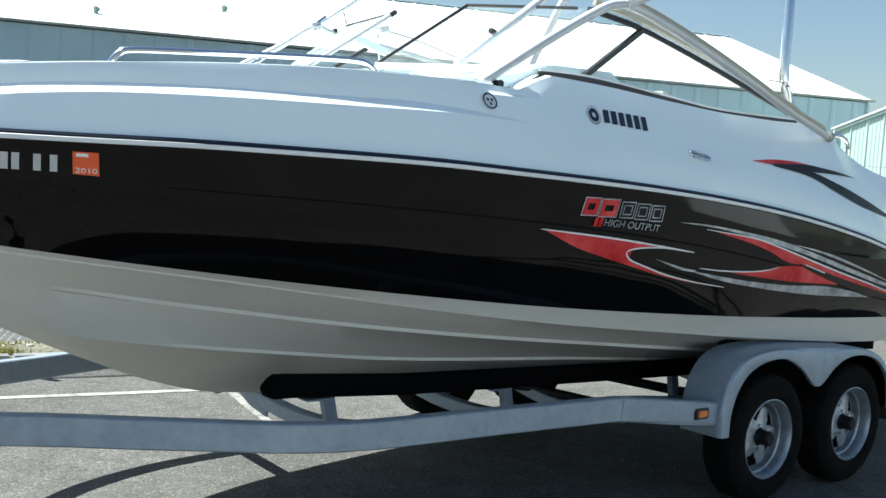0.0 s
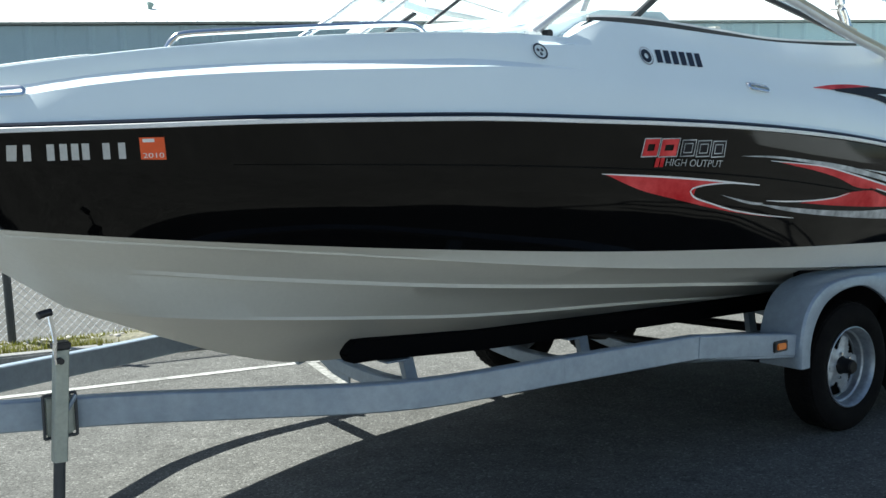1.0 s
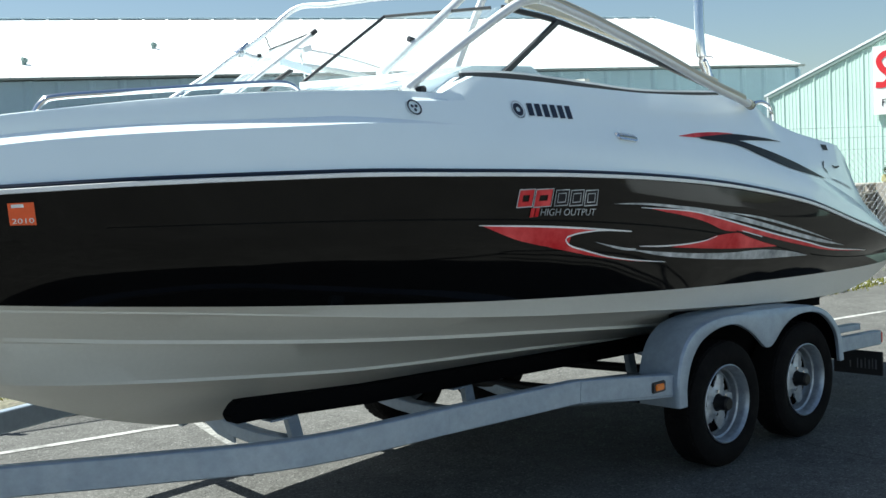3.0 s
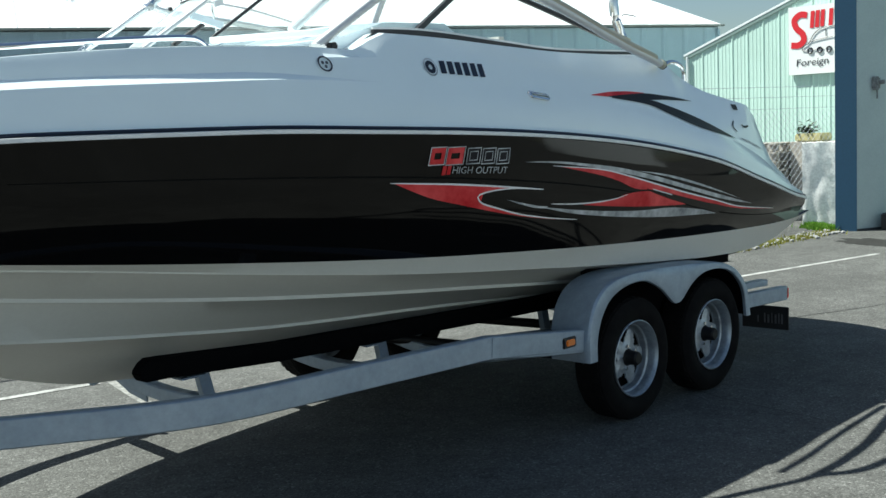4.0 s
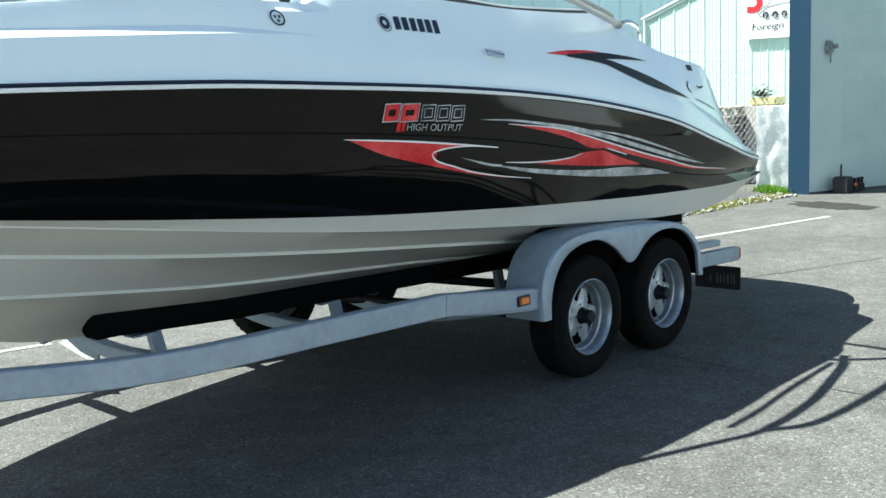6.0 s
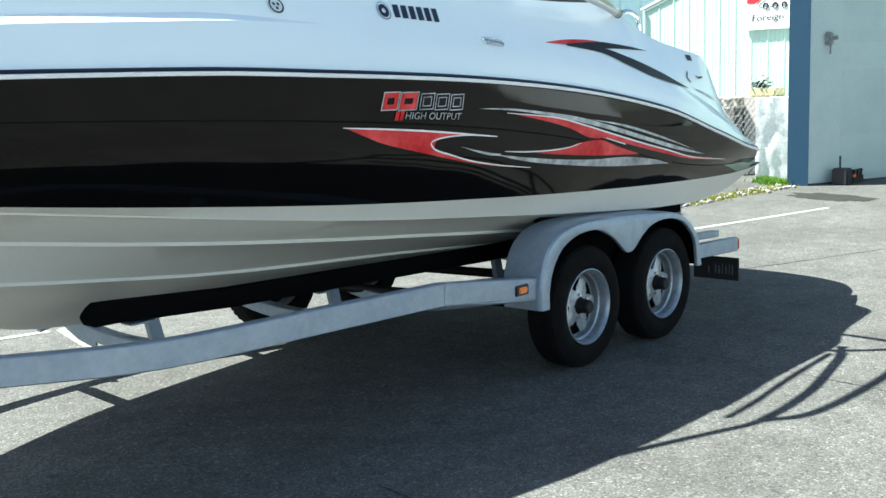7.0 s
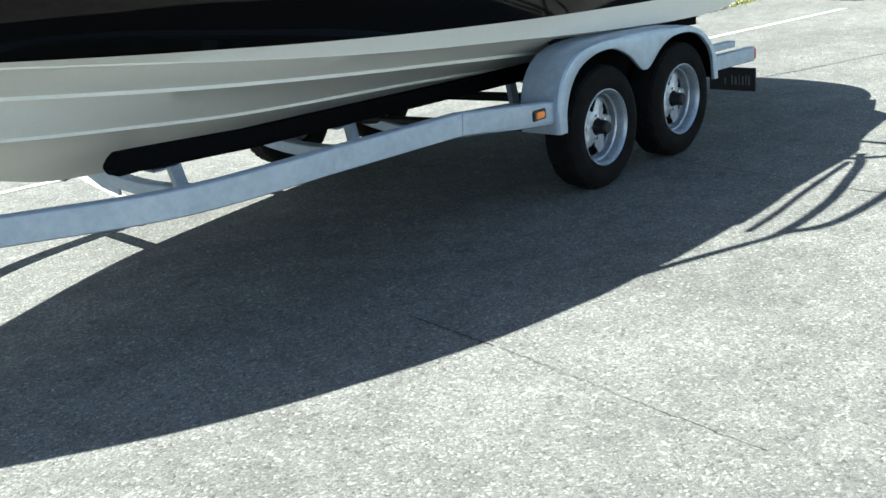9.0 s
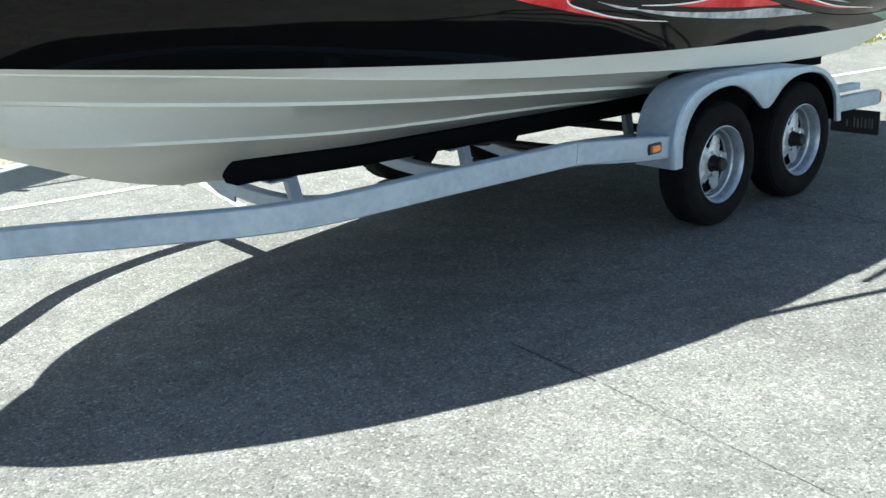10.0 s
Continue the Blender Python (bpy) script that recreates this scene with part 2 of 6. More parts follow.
def clear_glass(name, tint, mixing, haze=0.0):
    """A thin clear pane: mostly see-through with a sharp gloss that grows towards grazing angles, and a patchy pale
    film painted in for reflected haze.
    """
    m = bpy.data.materials.new(name)
    m.use_nodes = True
    n, l = m.node_tree.nodes, m.node_tree.links
    n.remove(n["Principled BSDF"])
    see, gloss, mix = n.new("ShaderNodeBsdfTransparent"), n.new("ShaderNodeBsdfGlossy"), n.new("ShaderNodeMixShader")
    see.inputs[0].default_value = (*tint, 1)
    gloss.inputs["Roughness"].default_value = 0.02
    fr = n.new("ShaderNodeFresnel")
    fr.inputs["IOR"].default_value = mixing
    half = n.new("ShaderNodeMath")
    half.operation = "MULTIPLY"
    half.inputs[1].default_value = 0.4
    l.new(fr.outputs[0], half.inputs[0])
    l.new(half.outputs[0], mix.inputs[0])
    l.new(see.outputs[0], mix.inputs[1])
    l.new(gloss.outputs[0], mix.inputs[2])
    # Diffuse film stands in for the pale haze of reflections on the pane.
    film, over, patchy, share = n.new("ShaderNodeBsdfDiffuse"), n.new("ShaderNodeMixShader"), n.new("ShaderNodeTexNoise"), n.new("ShaderNodeMath")
    film.inputs[0].default_value = (0.75, 0.82, 0.82, 1)
    patchy.inputs["Scale"].default_value = 3.0
    share.operation = "MULTIPLY"
    share.inputs[1].default_value = haze * 2
    l.new(patchy.outputs["Fac"], share.inputs[0])
    l.new(share.outputs[0], over.inputs[0])
    l.new(mix.outputs[0], over.inputs[1])
    l.new(film.outputs[0], over.inputs[2])
    l.new(over.outputs[0], n["Material Output"].inputs[0])
    return m


ASPHALT = asphalt()
GLASS_HAZY = clear_glass("hazy_window_glass", (0.82, 0.92, 0.95), 1.1, 0.3)
GLASS = clear_glass("windscreen_glass", (0.93, 0.97, 0.965), 1.08, 0.1)


# ---- mesh helpers ----
def link(name, bm, mat, parent=None, label="", smooth=True, doubles=True):
    if doubles:
        bmesh.ops.remove_doubles(bm, verts=bm.verts, dist=0.0004)
    bmesh.ops.recalc_face_normals(bm, faces=bm.faces)
    me = bpy.data.meshes.new(name)
    bm.to_mesh(me)
    bm.free()
    me.materials.append(mat)
    if smooth:
        me.polygons.foreach_set("use_smooth", [True] * len(me.polygons))
        me.set_sharp_from_angle(angle=radians(32))
    ob = new(name, me)
    if parent:
        ob.parent = parent
    if label:
        tagged(ob, label)
    return ob


def part(name, bm, mat, parent, label="", smooth=True):
    return link(name, bm, mat, parent, label, smooth)


def thing(name, label, category, group="", at=(0, 0, 0)):
    ob = new(name)
    ob.location = at
    ob.empty_display_size = 0.2
    return tagged(ob, label, category, group)


def sheet(lines, bm=None, closed=False):
    """Quads between neighbouring lines, each a list of as many points."""
    bm = bm or bmesh.new()
    vs = [[bm.verts.new(p) for p in line] for line in lines]
    pairs = list(zip(vs, vs[1:])) + ([(vs[-1], vs[0])] if closed else [])
    for a, b in pairs:
        for i in range(len(a) - 1):
            bm.faces.new((a[i], a[i + 1], b[i + 1], b[i]))
    return bm


def box(lo, hi, bm=None, bevel=0.0, turn=None):
    own = bmesh.new()
    bmesh.ops.create_cube(own, size=1)
    c = (Vector(lo) + Vector(hi)) / 2
    s = Vector(hi) - Vector(lo)
    for v in own.verts:
        v.co = Vector((v.co.x * s.x, v.co.y * s.y, v.co.z * s.z))
    if bevel:
        bmesh.ops.bevel(own, geom=own.edges[:], offset=bevel, segments=2, affect="EDGES")
    m = Matrix.Translation(c) @ (turn or Matrix())
    own.transform(m)
    if bm is None:
        return own
    me = bpy.data.meshes.new("t")
    own.to_mesh(me)
    own.free()
    bm.from_mesh(me)
    bpy.data.meshes.remove(me)
    return bm


def smooth_path(points, steps=6):
    """Catmull-Rom through the points."""
    P = [Vector(p) for p in points]
    if len(P) < 3:
        return P
    Q = [2 * P[0] - P[1]] + P + [2 * P[-1] - P[-2]]
    out = []
    for i in range(1, len(Q) - 2):
        a, b, c, d = Q[i - 1:i + 3]
        for k in range(steps):
            t = k / steps
            out.append(0.5 * (2 * b + (c - a) * t + (2 * a - 5 * b + 4 * c - d) * t * t + (3 * b - a - 3 * c + d) * t ** 3))
    return out + [P[-1]]


def tube(points, radius, sides=10, bm=None, squash=None):
    """A capped tube of round or (squash: half width, half height) rectangular section along the points."""
    bm = bm or bmesh.new()
    P = [Vector(p) for p in points]
    rings = []
    for i, p in enumerate(P):
        d = (P[min(i + 1, len(P) - 1)] - P[max(i - 1, 0)]).normalized()
        up = Vector((0, 0, 1)) if abs(d.z) < 0.95 else Vector((0, 1, 0))
        s = d.cross(up).normalized()
        u = s.cross(d).normalized()
        if squash:
            w, h = squash
            c = min(w, h) * 0.18
            ring = [(-w + c, -h), (w - c, -h), (w, -h + c), (w, h - c), (w - c, h), (-w + c, h), (-w, h - c), (-w, -h + c)]
        else:
            ring = [(radius * math.cos(2 * math.pi * k / sides), radius * math.sin(2 * math.pi * k / sides)) for k in range(sides)]
        rings.append([bm.verts.new(p + s * a + u * b) for a, b in ring])
    n = len(rings[0])
    for a, b in zip(rings, rings[1:]):
        for k in range(n):
            bm.faces.new((a[k], a[(k + 1) % n], b[(k + 1) % n], b[k]))
    bm.faces.new(rings[0][::-1])
    bm.faces.new(rings[-1])
    return bm


def lathe(profile, centre, steps=36, bm=None):
    """Spins (radius, y) pairs about the line along y through centre."""
    bm = bm or bmesh.new()
    c = Vector(centre)
    rings = []
    for r, y in profile:
        rings.append([bm.verts.new(c + Vector((r * math.cos(2 * math.pi * k / steps), y, r * math.sin(2 * math.pi * k / steps)))) for k in range(steps)])
    for a, b in zip(rings, rings[1:]):
        for k in range(steps):
            bm.faces.new((a[k], a[(k + 1) % steps], b[(k + 1) % steps], b[k]))
    return bm


def pchip(xs, ys):
    """A smooth curve through the points that does not overshoot."""
    xs, ys = np.array(xs, float), np.array(ys, float)
    h, d = np.diff(xs), np.diff(ys) / np.diff(xs)
    m = np.zeros(len(xs))
    m[0], m[-1] = d[0], d[-1]
    for i in range(1, len(xs) - 1):
        if d[i - 1] * d[i] > 0:
            w1, w2 = 2 * h[i] + h[i - 1], h[i] + 2 * h[i - 1]
            m[i] = (w1 + w2) / (w1 / d[i - 1] + w2 / d[i])

    def at(x):
        x = min(max(x, xs[0]), xs[-1])
        i = int(min(max(np.searchsorted(xs, x) - 1, 0), len(h) - 1))
        t = (x - xs[i]) / h[i]
        return float(ys[i] * (1 + 2 * t) * (1 - t) ** 2 + h[i] * m[i] * t * (1 - t) ** 2 + ys[i + 1] * t * t * (3 - 2 * t) + h[i] * m[i + 1] * t * t * (t - 1))
    return at


# ---- hull curves: each is (x, half width, height); the bow lies at small x, the centre line at y = YC ----
YC = 4.63


def curve(rows):
    return rows[0][0], rows[-1][0], pchip([r[0] for r in rows], [r[1] for r in rows]), pchip([r[0] for r in rows], [r[2] for r in rows])


RUB = curve([(0.42, 0, 1.68), (0.64, 0.27, 1.676), (0.96, 0.505, 1.673), (1.36, 0.735, 1.677), (1.9, 0.955, 1.685), (2.6, 1.135, 1.682), (3.2, 1.22, 1.663), (4.0, 1.265, 1.629), (4.85, 1.27, 1.566), (5.9, 1.27, 1.417), (6.65, 1.25, 1.23), (7.2, 1.18, 1.108), (7.5, 1.1, 1.07)])
KNUCKLE = curve([(0.55, 0, 1.57), (0.85, 0.305, 1.56), (1.2, 0.595, 1.55), (1.8, 0.883, 1.535), (2.6, 1.115, 1.507), (3.4, 1.205, 1.464), (4.3, 1.25, 1.388), (5.2, 1.258, 1.264), (5.95, 1.235, 1.11), (6.6, 1.18, 1.03), (7.5, 1.06, 0.99)])
BAND = curve([(0.85, 0, 1.345), (1.0, 0.27, 1.325), (1.35, 0.535, 1.285), (1.8, 0.71, 1.236), (2.6, 0.935, 1.16), (3.5, 1.05, 1.084), (4.0, 1.1, 1.052), (4.95, 1.175, 1.004), (6.05, 1.165, 0.96), (7.0, 1.125, 0.94), (7.3, 1.11, 0.948), (7.6, 1.08, 0.975)])
CHINE = curve([(0.9, 0, 1.3), (1.1, 0.26, 1.283), (1.8, 0.645, 1.207), (2.55, 0.88, 1.119), (3.1, 0.965, 1.052), (3.75, 1.03, 0.983), (4.5, 1.085, 0.921), (5.05, 1.115, 0.877), (6.2, 1.11, 0.8), (6.7, 1.07, 0.785), (7.1, 1.05, 0.82), (7.45, 1.02, 0.89)])
STRAKE_A = curve([(1.1, 0, 1.15), (1.3, 0.28, 1.14), (2.0, 0.54, 1.053), (2.95, 0.75, 0.946), (4.0, 0.83, 0.85), (5.5, 0.84, 0.73), (6.7, 0.83, 0.69)])
STRAKE_B = curve([(1.38, 0, 0.955), (1.6, 0.3, 0.925), (2.0, 0.42, 0.877), (2.5, 0.48, 0.825), (3.15, 0.51, 0.764), (4.3, 0.52, 0.7), (5.8, 0.52, 0.6), (6.7, 0.52, 0.555)])
KEEL = curve([(1.5, 0, 0.9), (1.83, 0, 0.76), (2.15, 0, 0.64), (2.44, 0, 0.57), (3.0, 0, 0.53), (4.5, 0, 0.46), (6.7, 0, 0.38)])
LEDGE = curve([(0.5, 0.0, 1.76), (0.74, 0.27, 1.766), (1.04, 0.5, 1.792), (1.32, 0.665, 1.834), (1.61, 0.79, 1.862), (1.95, 0.915, 1.876), (2.45, 1.047, 1.887), (2.85, 1.107, 1.896), (3.3, 1.145, 1.885), (4.0, 1.175, 1.86), (5.0, 1.19, 1.79), (6.0, 1.18, 1.62), (6.7, 1.15, 1.42), (7.2, 1.09, 1.22), (7.45, 1.04, 1.13)])
TOP = curve([(0.58, 0.0, 1.83), (0.77, 0.27, 1.857), (1.01, 0.427, 1.896), (1.26, 0.575, 1.93), (1.51, 0.69, 1.959), (1.76, 0.78, 1.984), (2, 0.853, 2.004), (2.25, 0.923, 2.02), (2.5, 0.98, 2.03), (2.75, 1.023, 2.034), (3, 1.053, 2.035), (3.26, 1.05, 2.03), (3.34, 1.045, 2.065), (3.44, 1.045, 2.108), (3.75, 1.05, 2.1), (4.32, 1.06, 2.068), (4.77, 1.06, 2.05), (5.2, 1.055, 2.048), (5.5, 1.055, 2.053), (5.68, 1.055, 2.03), (5.95, 1.04, 1.92), (6.2, 1.04, 1.845), (6.57, 1.04, 1.78), (6.8, 1.04, 1.735), (6.92, 1.035, 1.6), (7.06, 1.03, 1.42), (7.45, 1.0, 1.2)])
TOP_FAIR = TOP[0], TOP[1], TOP[2], lambda x: TOP[3](x) if not 2.9 < x < 3.7 else TOP[3](2.9) + (TOP[3](3.7) - TOP[3](2.9)) * (x - 2.9) / 0.8
STATIONS = 90


def run(c, side, steps=STATIONS, db=0.0, dz=0.0):
    """Points of a hull curve from stem to stern; side -1 faces the camera's side, +1 the other."""
    x0, x1, b, z = c
    out = []
    split, first = 1.02, 24
    for i in range(steps + 1):
        if x0 < split:
            x = x0 + (split - x0) * (i / first) ** 1.3 if i <= first else split + (x1 - split) * (i - first) / (steps - first)
        else:
            x = x0 + (x1 - x0) * (i / steps) ** 1.35
        out.append(Vector((x, YC + side * max(b(x) + (db if i else 0), 0), z(x) + dz)))
    return out


def fair(c, side, steps=STATIONS, db=0.0, dz=0.0):
    """Points of a bottom line, spaced alike on every line so that neighbours lie side by side."""
    x0, x1, b, z = c
    out = []
    full = 1.06 if side > 0 else 1.0
    for i in range(steps + 1):
        x = x0 + (x1 - x0) * (i / steps) ** 1.5
        out.append(Vector((x, YC + side * max(full * b(x) + (db if i else 0), 0), z(x) + dz)))
    return out


def flare(t, x):
    """How far the lower side has come out towards the knuckle at the fraction t of its height."""
    grow = min(1.0, max(0.0, x - 1.1) / 1.0)
    power = 1.75 - 0.5 * min(1.0, max(0.0, (x - 3.4) / 1.4))
    return (1 - grow) * t + grow * (1 - (1 - t) ** power)


def swell(x):
    """How far the upper hull side bulges out, aft."""
    return 0.011 * min(1.0, max(0.0, (x - 3.2) / 1.5))


def band_half(x, z):
    """Half width of the dark hull side at x and height z: flared below the knuckle, nearly upright above."""
    zb, zk, zr = BAND[3](x), KNUCKLE[3](x), RUB[3](x)
    bb, bk, br = BAND[2](x), KNUCKLE[2](x), RUB[2](x)
    if z < zk:
        t = min(1.0, max(0.0, (z - zb) / max(zk - zb, 0.01)))
        return bb + (bk - bb) * flare(t, x)
    t = min(1.0, (z - zk) / max(zr - zk, 0.01))
    return bk + (br - bk) * t + swell(x) * math.sin(math.pi * t)


def deck_bulge(x):
    """How far the deck side under the ledge rounds out: flat at the bow, fuller aft."""
    return 0.002 + 0.014 * min(1.0, max(0.0, (x - 2.9) / 1.2))


def deck_half(x, z):
    """Half width of the white deck side at x and height z."""
    zr, zl, zt = RUB[3](x) + 0.05, LEDGE[3](x), TOP[3](x)
    br, bl, bt = RUB[2](x) - 0.02, LEDGE[2](x), TOP[2](x)
    if z < zl:
        t = max(0.0, (z - zr) / max(zl - zr, 0.01))
        return br + (bl - br) * t + deck_bulge(x) * math.sin(math.pi * t)
    t = min(1.0, (z - zl) / max(zt - zl, 0.01))
    return bl + (bt - bl) * t + 0.004 * math.sin(math.pi * t)


# ---- ground and surroundings ----
def flat(points, z=0.0, bm=None):
    bm = bm or bmesh.new()
    bm.faces.new([bm.verts.new((x, y, z)) for x, y in points])
    return bm


ground = tagged(link("ground", flat([(-400, -400), (400, -400), (400, 400), (-400, 400)]), ASPHALT), "worn grey chip-seal asphalt yard with pale stone chips", "ground", kind="structure")


def strip(a, b, half, z=0.004, bm=None):
    a, b = Vector(a), Vector(b)
    s = (b - a).orthogonal().normalized() * half
    return flat([(a + s)[:], (b + s)[:], (b - s)[:], (a - s)[:]], z, bm)


for a, b in (((0.2, 7.7), (3.78, 7.0)), ((3.86, 6.98), (3.96, 6.95)), ((8.3, 6.1), (12.85, 5.17))):
    tagged(link("road_marking", strip(a, b, 0.038), PAINT_LINE), "worn white painted parking line on the asphalt", "road marking", kind="structure")


def crack(points, half, seed):
    """A thin dark sealed crack that wanders."""
    rng = random.Random(seed)
    P = []
    for (ax, ay), (bx, by) in zip(points, points[1:]):
        n = 14
        for i in range(n):
            t = i / n
            P.append((ax + (bx - ax) * t + rng.uniform(-0.007, 0.007), ay + (by - ay) * t + rng.uniform(-0.012, 0.012)))
    bm = bmesh.new()
    left = [Vector((x - half * rng.uniform(0.4, 1.2), y, 0.003)) for x, y in P]
    right = [Vector((x + half * rng.uniform(0.4, 1.2), y, 0.003)) for x, y in P]
    return sheet([left, right], bm)


CRACK = material("dark_crack", (0.02, 0.02, 0.019), 0.95, grain=0.3, grain_size=30)
for k, pts in enumerate((((3.04, 3.04), (3.0, 2.75), (2.97, 2.5)), ((2.97, 2.5), (2.9, 2.1), (2.86, 1.9), (2.826, 1.725), (2.76, 1.27)), ((5.9, 3.6), (5.76, 3.2), (5.6, 2.3), (5.5, 1.6)), ((8.1, 4.3), (8.42, 4.12), (9.91, 3.56), (12.0, 2.8)))):
    tagged(link("asphalt_crack", crack(pts, (0.0042, 0.0014, 0.0045, 0.019)[k], k), CRACK), "thin dark crack in the asphalt", "crack", kind="structure")

SEAM_PALE = material("crumbled_pale_seam", (0.3, 0.3, 0.28), 0.95, stain=1.0, stain_size=14, second=(0.12, 0.12, 0.115), grain=0.4, grain_size=60)
bm = bmesh.new()
for k, (x, y) in enumerate(((3.86, 7.0), (3.8, 6.78), (3.7, 6.4), (3.62, 6.05), (3.55, 5.7))):
    rim = [bm.verts.new((x + dx * (1 + 0.5 * noise.noise((k * 1.7, dx * 40, 1.0))), y, 0.0035)) for dx in (-0.03, 0.035)]
    if k:
        bm.faces.new((last[0], last[1], rim[1], rim[0]))
    last = rim
tagged(link("pavement_seam", bm, SEAM_PALE), "crumbled pale seam in the asphalt under the bow", "seam", kind="structure")

# planting strip behind the boat, with its kerb
KD = Vector((0.981, -0.194))
KN = Vector((0.194, 0.981))
K0 = Vector((2.25, 8.25))


def along(s, d):
    p = K0 + KD * s + KN * d
    return (p.x, p.y)


bm = bmesh.new()
for i in range(11):
    s0 = -7.0 + i * 1.5
    a, b = along(s0 + 0.006, 0), along(s0 + 1.494, 0.16)
    own = box((0, 0, 0), (1.488, 0.13, 0.1), bevel=0.014)
    own.transform(Matrix.Translation((a[0], a[1], 0)) @ Matrix.Rotation(math.atan2(KD.y, KD.x), 4, "Z"))
    me = bpy.data.meshes.new("t")
    own.to_mesh(me)
    own.free()
    bm.from_mesh(me)
    bpy.data.meshes.remove(me)
tagged(link("kerb", bm, CONCRETE), "low grey concrete kerb along the planting strip", "kerb", kind="structure")


def soil_bed():
    bm = bmesh.new()
    rows = []
    for j in range(6):
        d = 0.13 + j * 0.1
        rows.append([Vector((*along(-7 + i * 0.33, d), 0.08 + 0.04 * noise.noise((i * 0.4, j * 0.7, 2.0)) + (0.02 if 0 < j else -0.02))) for i in range(51)])
    return sheet(rows, bm)


tagged(link("planting_bed", soil_bed(), SOIL), "strip of gravelly soil behind the kerb", "soil", kind="stuff")


def blades(place, count, low, high, seed, wide=0.006):
    """Many short grass blades, each a bent two-piece blade."""
    rng = random.Random(seed)
    verts, faces = [], []
    for _ in range(count):
        x, y, z = place(rng)
        h, a, lean = rng.uniform(low, high), rng.uniform(0, 6.28), rng.uniform(0.1, 0.7)
        dx, dy = math.cos(a) * wide, math.sin(a) * wide
        lx, ly = -math.sin(a) * lean * h, math.cos(a) * lean * h
        k = len(verts)
        verts += [(x - dx, y - dy, z), (x + dx, y + dy, z), (x + dx * 0.7 + lx * 0.4, y + dy * 0.7 + ly * 0.4, z + h * 0.6), (x - dx * 0.7 + lx * 0.4, y - dy * 0.7 + ly * 0.4, z + h * 0.6), (x + lx, y + ly, z + h)]
        faces += [(k, k + 1, k + 2, k + 3), (k + 3, k + 2, k + 4)]
    me = bpy.data.meshes.new("grass")
    me.from_pydata(verts, [], faces)
    me.materials.append(GRASS)
    return new("grass", me)


def on_bed(rng):
    while True:
        s, d = rng.uniform(-5, 7), rng.uniform(0.12, 0.5)
        if noise.noise((s * 1.3, d * 2.0, 5.0)) > -0.12:
            x, y = along(s, d)
            return x, y, 0.075


tagged(blades(on_bed, 16000, 0.02, 0.08, 3), "short patchy green and yellow grass on the planting strip", "grass", kind="stuff")

def pebbles(place, count, low, high, seed):
    bm = bmesh.new()
    rng = random.Random(seed)
    for _ in range(count):
        x, y, z = place(rng)
        r = rng.uniform(low, high)
        bmesh.ops.create_icosphere(bm, subdivisions=1, radius=r, matrix=Matrix.Translation((x, y, z + r * 0.3)) @ Matrix.Rotation(rng.uniform(0, 3), 4, "Z") @ Matrix.Diagonal((1, rng.uniform(0.6, 1), 0.6, 1)))
    return bm


def at_fence_foot(rng):
    x, y = along(rng.uniform(-5, 6), 0.45 + rng.gauss(0, 0.05))
    return x, y, 0.1


PEBBLE = material("pale_pebbles", (0.55, 0.53, 0.5), 0.85, stain=0.6, stain_size=9, second=(0.2, 0.19, 0.17), grain=0.2)
tagged(link("gravel", pebbles(at_fence_foot, 420, 0.012, 0.04, 6), PEBBLE, smooth=False, doubles=False), "pale loose stones along the foot of the fence", "gravel", kind="stuff")

# chain-link fence behind the planting strip
fence = thing("chain_link_fence", "galvanised chain-link fence on dark steel posts", "fence")
for i in range(5):
    x, y = along(-5.24 + i * 2.6, 0.5)
    part("post", tube([(x - 0.05, y, 0.05), (x - 0.1, y, 1.95)], 0.032, 10), POST, fence)
for h in (1.9,):
    a, b = along(-6.4, 0.55), along(5.4, 0.55)
    part("rail", tube([(*a, h), (*b, h)], 0.02, 8), WIRE, fence)

def lattice(a, b, z0, z1, step, radius):
    """Diagonal wires of a chain-link panel from a to b."""
    bm = bmesh.new()
    a, b = Vector((*a, 0)), Vector((*b, 0))
    length, h = (b - a).length, z1 - z0
    d = (b - a).normalized()
    n = int((length + h) / step)
    for way in (0, 1):
        for i in range(n):
            s0, s1 = i * step - h, i * step
            t0, t1 = max(0, -s0) , min(h, length - s0)
            if t1 - t0 < 0.05:
                continue
            p, q = a + d * (s0 + t0), a + d * (s0 + t1)
            za, zb = (z0 + t0, z0 + t1) if way else (z1 - t0, z1 - t1)
            p.z, q.z = za, zb
            tube([p, q], radius, 3, bm)
    return bm


part("mesh", lattice(along(-6.4, 0.53), along(5.4, 0.53), 0.1, 1.9, 0.065, 0.0018), WIRE, fence, smooth=False)

# long metal building behind
BA, BB = Vector((-12.0, 31.2)), Vector((24.9, 14.0))
BD = (BB - BA).normalized()
BN = Vector((-BD.y, BD.x))
if BN.y < 0:
    BN = -BN
shed = thing("metal_shed", "long grey-blue metal building with a white ribbed roof", "building")
L = (BB - BA).length - 0.05
RIDGE = 7.25


def shed_at(s, d, z):
    p = BA + BD * s + BN * d
    return Vector((p.x, p.y, z * 1.01))


